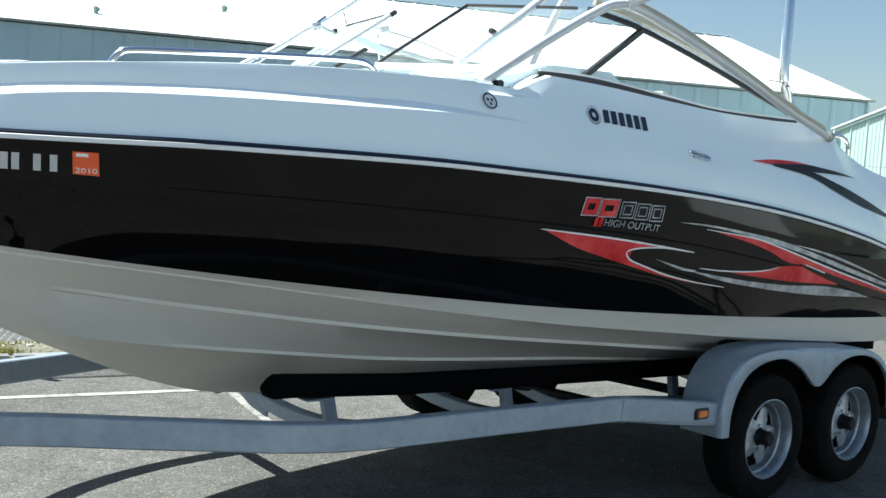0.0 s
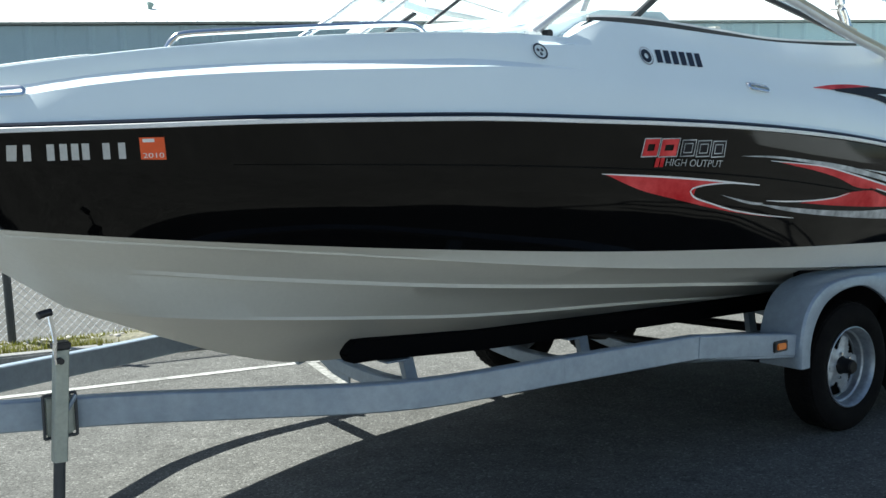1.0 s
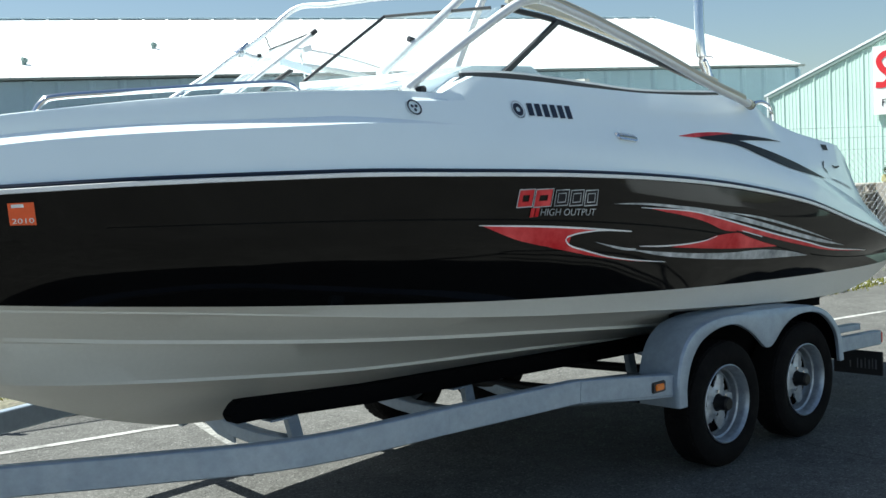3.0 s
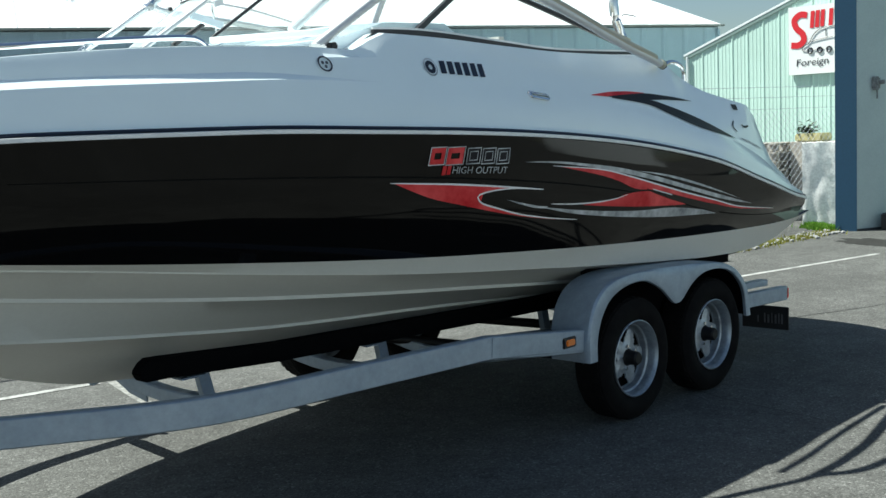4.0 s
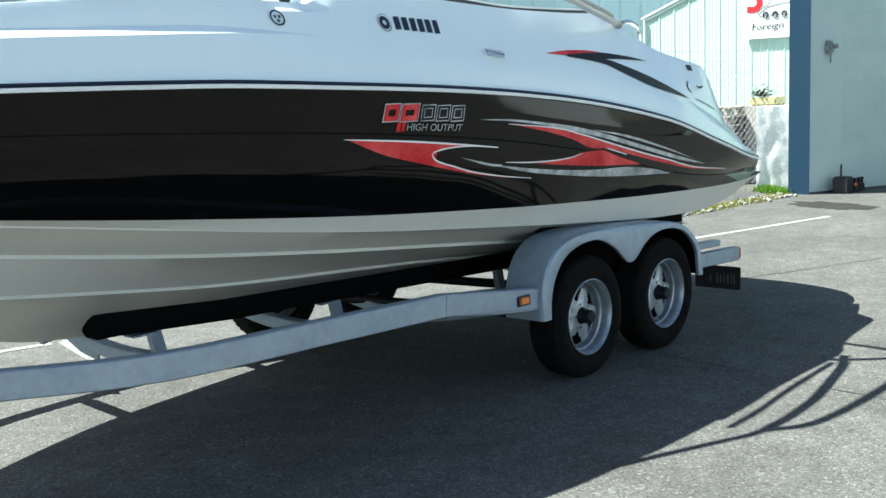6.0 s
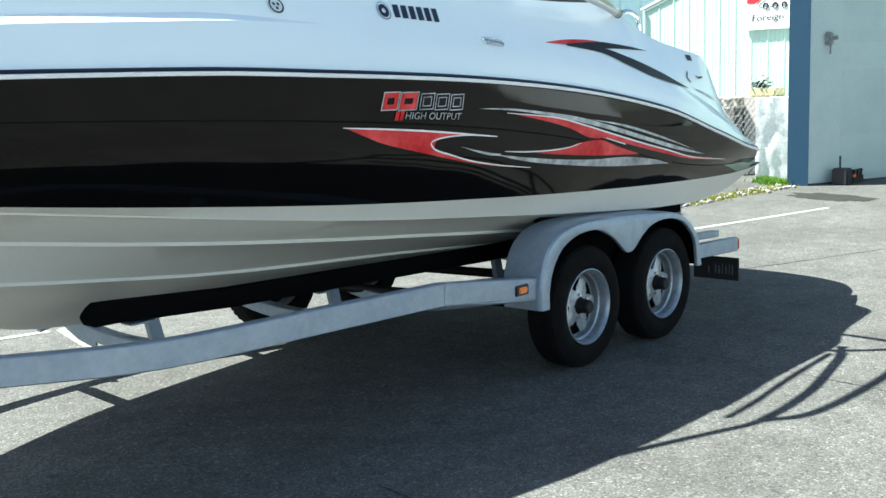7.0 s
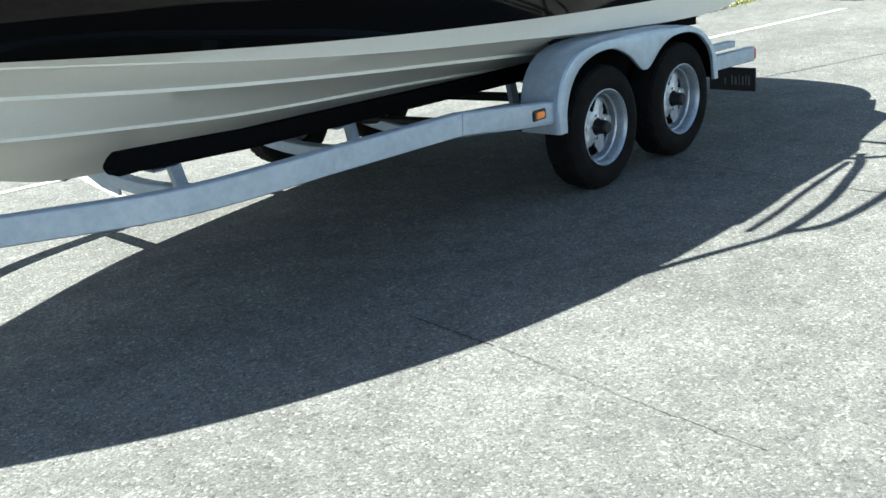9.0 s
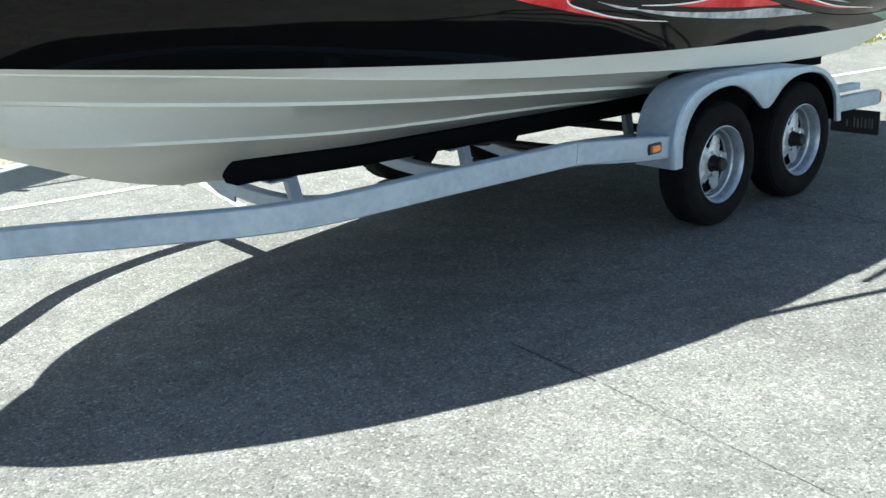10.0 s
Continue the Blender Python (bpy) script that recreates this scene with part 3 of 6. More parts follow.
def ribbed(at, length, z0, z1, pitch, depth, bm=None):
    """A sheet with trapezoid ribs; at(s, d, z) places it."""
    lo, hi = [], []
    s = 0.0
    while s < length:
        for ds, d in ((0, 0), (0.06, -depth), (0.12, -depth), (0.18, 0)):
            if s + ds <= length:
                lo.append(at(s + ds, d, z0))
                hi.append(at(s + ds, d, z1))
        s += pitch
    lo.append(at(length, 0, z0))
    hi.append(at(length, 0, z1))
    return sheet([lo, hi], bm)


part("wall", ribbed(shed_at, L, 0, 3.9, 0.6, 0.025), WALL_BLUE, shed, "grey-blue ribbed metal wall", smooth=False)
part("end_wall", sheet([[shed_at(L, 0, 0), shed_at(L, RIDGE, 0), shed_at(L, 2 * RIDGE, 0)], [shed_at(L, 0, 3.95), shed_at(L, RIDGE, 6.1), shed_at(L, 2 * RIDGE, 3.95)]]), WALL_BLUE, shed, smooth=False)
part("back_wall", sheet([[shed_at(0, 2 * RIDGE, 0), shed_at(L, 2 * RIDGE, 0)], [shed_at(0, 2 * RIDGE, 3.95), shed_at(L, 2 * RIDGE, 3.95)]]), WALL_BLUE, shed, smooth=False)


def roof_slope(d0, z0, d1, z1):
    bm = bmesh.new()
    lo, hi = [], []
    s = -0.3
    while s < L:
        for ds, u in ((0, 0), (0.03, 0.02), (0.07, 0.02), (0.1, 0)):
            lo.append(shed_at(s + ds, d0, z0 + u))
            hi.append(shed_at(s + ds, d1, z1 + u))
        s += 0.6
    lo.append(shed_at(L + 0.1, d0, z0))
    hi.append(shed_at(L + 0.1, d1, z1))
    return sheet([lo, hi], bm)


part("roof", roof_slope(-0.08, 3.95, RIDGE, 6.17), ROOF_WHITE, shed, "sunlit white ribbed metal roof", smooth=False)
part("roof", roof_slope(2 * RIDGE + 0.08, 3.95, RIDGE, 6.17), ROOF_WHITE, shed, "white ribbed metal roof", smooth=False)
part("ridge_cap", tube([shed_at(-0.3, RIDGE, 6.185), shed_at(L + 0.1, RIDGE, 6.185)], 0, 8, squash=(0.12, 0.02)), WALL_BLUE, shed, "grey-blue metal ridge cap")
part("gutter", tube([shed_at(-0.3, -0.1, 3.94), shed_at(L + 0.1, -0.1, 3.94)], 0.07, 8, squash=(0.04, 0.025)), GUTTER, shed, "pale grey gutter along the eave")
part("corner_trim", box((-0.05, -0.05, 0), (0.05, 0.05, 3.9), turn=Matrix.Translation(shed_at(L - 0.03, -0.01, 0))), WALL_BLUE, shed)
for s in (16.7, 30.9):
    p = shed_at(s, -0.14, 0)
    part("downspout", box((p.x - 0.05, p.y - 0.05, 0), (p.x + 0.05, p.y + 0.05, 3.85)), TRIM_GREEN, shed)


def roof_vent(s, d):
    z = 3.95 + (d + 0.08) * (6.17 - 3.95) / (RIDGE + 0.08)
    p = shed_at(s, d, z)
    bm = tube([p + Vector((0, 0, -0.05)), p + Vector((0, 0, 0.1))], 0.05, 10)
    tube([p + Vector((0, 0, 0.08)), p + Vector((0.02, 0, 0.13))], 0.075, 10, bm)
    return bm


for s, d in ((22.8, 1.3), (25.52, 2.92)):
    part("roof_vent", roof_vent(s, d), TRIM_GREEN, shed, "small dark roof vent")

p = shed_at(38.5, 0.95, 4.29)
part("roof_wire", tube(smooth_path([p, p + Vector((0.1, 0, 0.03)), p + Vector((0.28, -0.12, 0.0)), p + Vector((0.36, -0.16, -0.03))], 4), 0.014, 6), POST, shed, "short bent wire lying on the roof")

# mint green gable building
GA = Vector((18.0, 10.79))
GD = Vector((0.0, -1.0))
GN = Vector((1.0, 0.0))
GW = 13.6
gable = thing("mint_gable_building", "pale mint green ribbed metal building with a low gable", "building")


def gable_at(s, d, z):
    p = GA + GD * s + GN * d
    return Vector((p.x, p.y, z))


def gable_top(s):
    return 2.84 + 0.38 * min(s, GW - s)


def gable_wall():
    lo, hi = [], []
    s = 0.0
    while s <= GW:
        for ds, d in ((0, 0), (0.012, -0.014), (0.03, -0.014), (0.042, 0), (0.1, 0), (0.107, -0.005), (0.118, -0.005), (0.125, 0), (0.17, 0), (0.177, -0.005), (0.188, -0.005), (0.195, 0), (0.24, 0), (0.247, -0.005), (0.258, -0.005), (0.265, 0)):
            if s + ds <= GW:
                lo.append(gable_at(s + ds, d, 0))
                hi.append(gable_at(s + ds, d, gable_top(s + ds)))
        s += 0.3
    return sheet([lo, hi])


part("wall", gable_wall(), MINT, gable, "mint green ribbed metal gable wall", smooth=False)
part("side_wall", sheet([[gable_at(0, 0, 0), gable_at(0, 14, 0)], [gable_at(0, 0, 2.84), gable_at(0, 14, 2.84)]]), MINT, gable, smooth=False)
GT = gable_top(GW / 2) + 0.02
part("roof", sheet([[gable_at(-0.05, -0.02, 2.845), gable_at(GW / 2, -0.02, GT), gable_at(GW + 0.05, -0.02, 2.845)], [gable_at(-0.05, 14, 2.845), gable_at(GW / 2, 14, GT), gable_at(GW + 0.05, 14, 2.845)]]), ROOF_WHITE, gable, smooth=False)
for s0 in (-0.05, GW + 0.05):
    part("barge_board", tube([gable_at(s0, -0.022, 2.8), gable_at(GW / 2, -0.022, GT - 0.045)], 0.1, 8, squash=(0.008, 0.035)), TRIM_GREEN, gable, "dark trim along the gable edge")
    part("roof_edge", tube([gable_at(s0, -0.025, 2.85), gable_at(GW / 2, -0.025, GT + 0.01)], 0.1, 8, squash=(0.012, 0.018)), ROOF_WHITE, gable, "white metal roof edge")
part("corner_trim", tube([gable_at(0.03, -0.018, 0), gable_at(0.03, -0.018, 2.83)], 0, 8, squash=(0.05, 0.012)), ROOF_WHITE, gable, "white corner trim")

# near building at the yard's edge: blue corner and pale siding
NA = Vector((15.24, 6.44))
ND = Vector((1.33, -0.57)).normalized()
NN = Vector((ND.y, -ND.x))
if NN.x > 0:
    NN = -NN
shop = thing("siding_building", "pale lap-sided building with a blue painted corner", "building")


def shop_at(s, d, z):
    p = NA + ND * s + NN * d
    return Vector((p.x, p.y, z))


def slab(at, s0, s1, d0, d1, z0, z1):
    bm = bmesh.new()
    v = [bm.verts.new(at(s, d, z)) for z in (z0, z1) for s, d in ((s0, d0), (s1, d0), (s1, d1), (s0, d1))]
    for f in ((0, 1, 2, 3), (4, 5, 6, 7), (0, 1, 5, 4), (1, 2, 6, 5), (2, 3, 7, 6), (3, 0, 4, 7)):
        bm.faces.new([v[i] for i in f])
    return bm


part("wall_panel", slab(shop_at, 0.0, 0.62, -0.2, -0.02, 0.0, 5.2), SIDING, shop, "flat pale panel beside the corner", smooth=False)
part("wall", slab(shop_at, 0.6, 9.0, -0.25, -0.05, 0.0, 5.2), SIDING, shop, smooth=False)
# Thin dark strips laid along the foot of the panel and wall.
for s0, s1, d in ((0.0, 0.62, -0.02), (0.62, 9.0, -0.03)):
    part("base_strip", slab(shop_at, s0, s1, d, d + 0.012, 0.0, 0.03), POST, shop, "thin dark strip along the wall foot", smooth=False)
SD = Vector((0.945, 0.327))


def shop_side(s, d, z):
    p = NA + SD * s + ND * d
    return Vector((p.x, p.y, z))


part("side_wall", slab(shop_side, 0.2, 9.0, 0.02, 0.2, 0.0, 5.2), SIDING, shop, smooth=False)
part("roof", sheet([[shop_at(-0.3, 0.4, 5.2), shop_at(9.4, 0.4, 5.2)], [shop_side(9.4, -0.3, 5.2), shop_side(9.4, 9.4, 5.2)]]), ROOF_WHITE, shop, smooth=False)
pw = Vector((15.14, 6.71)) - NA
part("corner_post", slab(lambda s, d, z: Vector((NA.x + pw.x * s + 0.12 * d, NA.y + pw.y * s + 0.04 * d, z)), 0, 1, 0, 1, 0.0, 5.2), BLUE_TRIM, shop, "blue painted corner board", smooth=False)
k = 0
z = 0.12
while z < 5.1:
    bm = bmesh.new()
    v = [bm.verts.new(shop_at(s, d, h)) for s in (0.63, 9.0) for d, h in ((-0.03, z), (-0.042, z + 0.19), (-0.05, z + 0.19), (-0.05, z))]
    for f in ((0, 1, 5, 4), (1, 2, 6, 5), (2, 3, 7, 6), (3, 0, 4, 7), (0, 1, 2, 3), (4, 5, 6, 7)):
        bm.faces.new([v[i] for i in f])
    part("siding_board", bm, SIDING, shop, smooth=False)
    z += 0.19


# ---- the boat ----
boat = thing("motor_boat", "black and white sport boat with red graphics on its trailer", "boat", at=(4.2, YC, 0.36))


def bpart(name, bm, mat, label="", parent=None, smooth=True):
    """A part of the boat, modelled in place."""
    ob = link(name, bm, mat, None, label, smooth)
    ob.parent = parent or boat
    ob.matrix_parent_inverse = Matrix.Translation((-4.2, -YC, -0.36)) if parent is None else Matrix()
    return ob


def blend(a, b, t, out=0.0, side=-1, up=0.0):
    return [p.lerp(q, t) + Vector((0, side * out * min(1.0, i / 8), up)) for i, (p, q) in enumerate(zip(a, b))]


def fade(line, base, x0, length):
    """The line, drawn back to the base line where it runs out towards the bow."""
    out = []
    for p, q in zip(line, base):
        f = max(0.0, min(1.0, (p.x - x0) / length))
        out.append(q.lerp(p, f * f * (3 - 2 * f)))
    return out


def hull_bottom():
    bm = bmesh.new()
    for side in (-1, 1):
        k, b, a, c, w = (fair(q, side) for q in (KEEL, STRAKE_B, STRAKE_A, CHINE, BAND))
        b0 = fade(fair(STRAKE_B, side, db=-0.028, dz=-0.003), blend(b, k, 0.06), 1.45, 0.9)
        b1 = fade(fair(STRAKE_B, side, db=-0.004, dz=0.014), blend(b, a, 0.08), 1.45, 0.9)
        a0 = fade(fair(STRAKE_A, side, db=-0.03, dz=-0.003), blend(a, b, 0.08), 1.15, 0.8)
        a1 = fade(fair(STRAKE_A, side, db=-0.004, dz=0.016), blend(a, w, 0.08), 1.15, 0.8)
        c0 = fade(fair(CHINE, side, db=-0.05, dz=-0.003), blend(a, w, 0.75), 1.3, 1.2)
        c = fade(c, blend(a, w, 0.82), 1.3, 1.2)
        c2 = [p + Vector((0, side * 0.002, 0.008)) for p in c]
        sheet([k, blend(k, b0, 0.5, -0.005, side), b0, b, b1, blend(b1, a0, 0.5, 0.012, side), a0, a, a1, blend(a1, c0, 0.5, 0.01, side), c0, c, c2, w], bm)
    k = [(fair(q, -1)[-1], fair(q, 1)[-1]) for q in (KEEL, STRAKE_B, STRAKE_A, CHINE, BAND)]
    sheet([[p for p, _ in k], [q for _, q in k]], bm)
    return bm


def hull_side(side):
    w, k, r = (run(q, side) for q in (BAND, KNUCKLE, RUB))
    if side > 0:
        w = [Vector((p.x, YC + 1.06 * (p.y - YC), p.z)) for p in w]

    def row(t):
        out = []
        for p, q in zip(w, k):
            m = p.lerp(q, t)
            m.y = p.y + (q.y - p.y) * flare(t, m.x)
            out.append(m)
        return out

    def row_up(t):
        return [p.lerp(q, t) + Vector((0, side * swell(p.x) * math.sin(math.pi * t), 0)) for p, q in zip(k, r)]
    return sheet([w] + [row(t) for t in (0.12, 0.25, 0.4, 0.55, 0.7, 0.85)] + [k] + [row_up(t) for t in (0.15, 0.3, 0.45, 0.6, 0.75, 0.88)] + [r])


bpart("hull_bottom", hull_bottom(), GEL_BOTTOM, "pale grey gelcoat hull bottom with long strakes")
for side in (-1, 1):
    bpart("hull_side", hull_side(side), GEL_BLACK, "glossy black hull side")
bm = bmesh.new()
a = [run(q, -1)[-1] for q in (BAND, KNUCKLE, RUB)]
b = [run(q, 1)[-1] for q in (BAND, KNUCKLE, RUB)]
bpart("transom", sheet([a, b], bm), GEL_BLACK)


def deck_side(side):
    r = run(RUB, side, db=-0.012, dz=0.026)
    r1 = run(RUB, side, db=-0.02, dz=0.05)
    l0, t, plain = run(LEDGE, side), run(TOP, side), run(TOP_FAIR, side)
    l1 = []
    for p in l0:
        w = 0.045 * max(0.0, min(1.0, (3.28 - p.x) / 0.6)) * min(1.0, max(0.0, (p.x - 0.45) / 0.3))
        l1.append(p + Vector((0, -side * w, 0.8 * w)))
    lines = [r, r1] + [[a.lerp(b, v) + Vector((0, side * deck_bulge(b.x) * math.sin(math.pi * v), 0)) for a, b in zip(r1, l0)] for v in (0.25, 0.5, 0.75)] + [l0, l1]
    lines += [blend(l1, plain if v < 0.7 else t, v, 0.004 * math.sin(math.pi * v), side) for v in (0.2, 0.4, 0.6, 0.8, 0.92)] + [t]
    inner = [p + Vector((0, -side * min(0.05, abs(p.y - YC)), 0.006)) for p in t]
    lines += [inner]
    return sheet(lines)


for side in (-1, 1):
    o = bpart("deck_side", deck_side(side), GEL_WHITE, "white gelcoat deck side")
    o.data.set_sharp_from_angle(angle=radians(11))
    r = run(RUB, side)
    rail = [p + Vector((0, side * 0.002, 0.006)) for p in r]
    bpart("rub_rail", tube(rail, 0.02, 8, squash=(0.013, 0.009)), ALU, "bright metal rub rail along the gunwale")
    strip_line = [p + Vector((0, -side * 0.002, 0.024)) for p in r]
    bpart("rail_insert", tube(strip_line, 0.008, 6), DARK, "dark blue rubber insert above the rail")


def span(c0, c1, x0, x1, steps, inset, dz, crown=0.0, cols=8):
    """A sheet across the boat between the two top lines."""
    rows = []
    for i in range(steps + 1):
        x = x0 + (x1 - x0) * i / steps
        b = max(TOP[2](x) - inset, 0.0)
        rows.append([Vector((x, YC - b + 2 * b * j / cols, TOP[3](x) + dz + crown * (1 - (2 * j / cols - 1) ** 2) * min(1, b))) for j in range(cols + 1)])
    return sheet(rows)


bpart("foredeck", span(None, None, 0.56, 1.35, 16, 0.03, 0.006, 0.03), GEL_WHITE, "white foredeck")


def well(x0, x1, inset, floor):
    """A sunken cockpit: walls and floor."""
    bm = bmesh.new()
    n = 14
    rim, base = [], []
    xs = [x0 + (x1 - x0) * i / n for i in range(n + 1)]
    loop = [(x, -1) for x in xs] + [(x, 1) for x in reversed(xs)]
    for x, s in loop + loop[:1]:
        b = TOP[2](x) - inset
        rim.append(Vector((x, YC + s * b, TOP[3](x) + 0.006)))
        base.append(Vector((x, YC + s * (b - 0.05), floor)))
    sheet([rim, base], bm)
    for i in range(n):
        j = 2 * n + 1 - i
        bm.faces.new([bm.verts.new(base[q]) for q in (i, i + 1, j - 1, j)])
    return bm


def coaming(x0, x1, inset, side):
    bm = bmesh.new()
    for s in (side,):
        a, b = [], []
        for i in range(25):
            x = x0 + (x1 - x0) * i / 24
            a.append(Vector((x, YC + s * (TOP[2](x) - 0.04), TOP[3](x) + 0.006)))
            b.append(Vector((x, YC + s * (TOP[2](x) - inset), TOP[3](x) + 0.006)))
        sheet([a, b], bm)
    return bm


bpart("bow_cockpit", well(1.35, 2.75, 0.16, 1.45), GEL_WHITE, "white bow cockpit liner")
bpart("cockpit", well(3.75, 6.3, 0.14, 1.15), GREY_FLOOR, "grey cockpit liner")
for s in (-1, 1):
    bpart("coaming", coaming(1.35, 2.75, 0.16, s), GEL_WHITE)
    bpart("coaming", coaming(3.75, 6.3, 0.14, s), GEL_WHITE)
    bpart("coaming", coaming(2.75, 3.75, 0.3, s), GEL_WHITE)
bpart("aft_deck", span(None, None, 6.3, 7.44, 22, 0.03, 0.006, 0.02), GEL_WHITE, "white aft deck stepping down to the swim platform")


def dash(side):
    """The raised console in front of the cockpit, one on each side of the walk-through."""
    bm = bmesh.new()
    prof = [(2.75, 1.45), (2.75, 2.03), (2.95, 2.07), (3.3, 2.12), (3.55, 2.19), (3.95, 2.2), (4.05, 2.14), (4.05, 1.15)]
    rows = []
    for bb in (0.2, 0.5, 0.95):
        rows.append([Vector((x, YC + side * (min(bb, TOP[2](x) - 0.03)), z - (0.02 if bb == 0.95 else 0))) for x, z in prof])
    sheet(rows, bm)
    for row in (rows[0], rows[-1]):
        bm.faces.new([bm.verts.new(p) for p in row])
    return bm


for side in (-1, 1):
    bpart("console", dash(side), GEL_WHITE, "white moulded console")


# swim platform
def platform():
    pts = [(7.3, -1.08), (7.6, -1.03), (7.9, -0.83), (8.07, -0.45), (8.12, 0.0), (8.07, 0.45), (7.9, 0.83), (7.6, 1.03), (7.3, 1.08)]
    P = smooth_path([(x, YC + y, 0) for x, y in pts], 4)
    bm = bmesh.new()
    top = [p + Vector((0, 0, 1.1)) for p in P]
    mid = [p + Vector((0.015, 0, 1.06)) for p in P]
    low = [p * 1.0 + Vector((-0.1, 0, 0.98)) for p in P]
    base = [Vector((7.3, p.y, 1.1)) for p in P]
    base2 = [Vector((7.3, p.y, 0.98)) for p in P]
    return sheet([base, top, mid, low, base2], bm)


bpart("swim_platform", platform(), GEL_BLACK, "rounded swim platform at the stern")


# windscreen
def frame_bar(points, w, h):
    return tube(points, 0, 8, squash=(w, h))


def windscreen(side):
    s = side
    tip = Vector((3.84, YC - 0.8, 2.475)) if s < 0 else Vector((3.62, YC + 0.8, 2.45))
    base = smooth_path([(3.2, YC + s * 0.84, 2.13), (3.3, YC + s * 0.95, 2.125), (3.75, YC + s * 0.97, 2.135), (4.32, YC + s * 0.97, 2.1), (4.8, YC + s * 0.97, 2.07), (5.5, YC + s * 0.97, 2.075)], 5)
    top = smooth_path([tip, (3.88 if s < 0 else 3.72, YC + s * 0.83, 2.475), (3.97, YC + s * 0.84, 2.462), (4.26, YC + s * 0.85, 2.425), (4.78, YC + s * 0.87, 2.31), (5.5, YC + s * 0.95, 2.1)], 5)
    ob = bpart("side_window", sheet([base, top]), GLASS, "curved clear side window")
    ob.visible_shadow = False
    out = Vector((0, s * 0.006, 0))
    bpart("window_sill", frame_bar([p - Vector((0, 0, 0.014)) + out for p in base[7:]], 0.009, 0.015), BLACK_TRIM, "black rubber seal under the window")
    bpart("window_sill_cap", frame_bar([p + Vector((0, 0, 0.005)) + out for p in base[7:]], 0.007, 0.006), ALU, "grey metal sill strip")
    if s > 0:
        bpart("window_top_frame", tube(top[5:], 0.007, 8), ALU)
    else:
        bpart("window_top_frame", frame_bar([p + out for p in top[5:]], 0.009, 0.011), BLACK_TRIM, "dark upper window frame")
        bpart("window_top_trim", frame_bar([p + out + Vector((0.008, -0.004, 0.02)) for p in top[6:]], 0.007, 0.008), STEEL, "bright metal strip over the window frame")
    if s < 0:
        bpart("window_top_rail", frame_bar([Vector((0, 0, 1.66)).lerp(p + out + Vector((0.02, 0, 0.04)), 0.975) for p in top[6:27]], 0.014, 0.014), BRONZE, "metal rail over the side window")
    # divider
    if s < 0:
        bpart("window_divider", frame_bar([(3.74, YC + s * 0.965, 2.135), (4.25, YC + s * 0.86, 2.42)], 0.012, 0.014), BLACK_TRIM, "black slanting window divider")
    # front pane
    q = [Vector((3.05, YC + s * 0.3, 2.14)), Vector((3.2, YC + s * 0.84, 2.13)), tip, Vector((3.58, YC + s * 0.3, 2.485))]
    ob = bpart("front_pane", sheet([[q[0], q[1]], [q[3], q[2]]]), GLASS if s < 0 else GLASS_HAZY, "clear raked front windscreen pane")
    ob.visible_shadow = False
    if s < 0:
        bpart("front_frame", tube([q[0], q[3], q[2]], 0.009, 8), BLACK_TRIM, "thin black windscreen frame")
    else:
        bpart("front_frame", tube([q[3], q[2]], 0.007, 8), BLACK_TRIM, "thin black windscreen frame")
        bpart("front_post", tube([q[0], q[0].lerp(q[3], 0.95)], 0.013, 10), ALU, "bright metal windscreen post")
        bpart("post_tip", tube([q[0].lerp(q[3], 0.95), q[3] + Vector((0.01, 0, 0.008))], 0.014, 10), BLACK_TRIM)
    bpart("front_sill", frame_bar([q[0] - Vector((0, 0, 0.012)), q[1] - Vector((0, 0, 0.012)), base[4]], 0.02, 0.014), GEL_WHITE)


for side in (-1, 1):
    windscreen(side)


# wakeboard tower: two bowed legs a side, joined over the cockpit
def tower_leg(s):
    """The near leg: it bows outboard of the side window and lands on the deck aft."""
    return smooth_path([(3.09, YC + s * 1.0, 2.045), (3.43, YC + s * 1.03, 2.262), (3.69, YC + s * 1.065, 2.42), (3.8, YC + s * 1.085, 2.466), (3.92, YC + s * 1.095, 2.468), (4.2, YC + s * 1.145, 2.382), (4.6, YC + s * 1.19, 2.247), (5.11, YC + s * 1.19, 2.091), (5.38, YC + s * 1.17, 2.032), (5.61, YC + s * 1.12, 1.995)], 5)


def far_leg():
    return smooth_path([(2.85, YC + 0.97, 2.04), (3.04, YC + 0.94, 2.165), (3.25, YC + 0.91, 2.29), (3.40, YC + 0.87, 2.4), (3.47, YC + 0.85, 2.425), (3.6, YC + 0.86, 2.4), (4.36, YC + 0.93, 2.34), (4.86, YC + 0.96, 2.24), (5.7, YC + 0.98, 2.01)], 5)


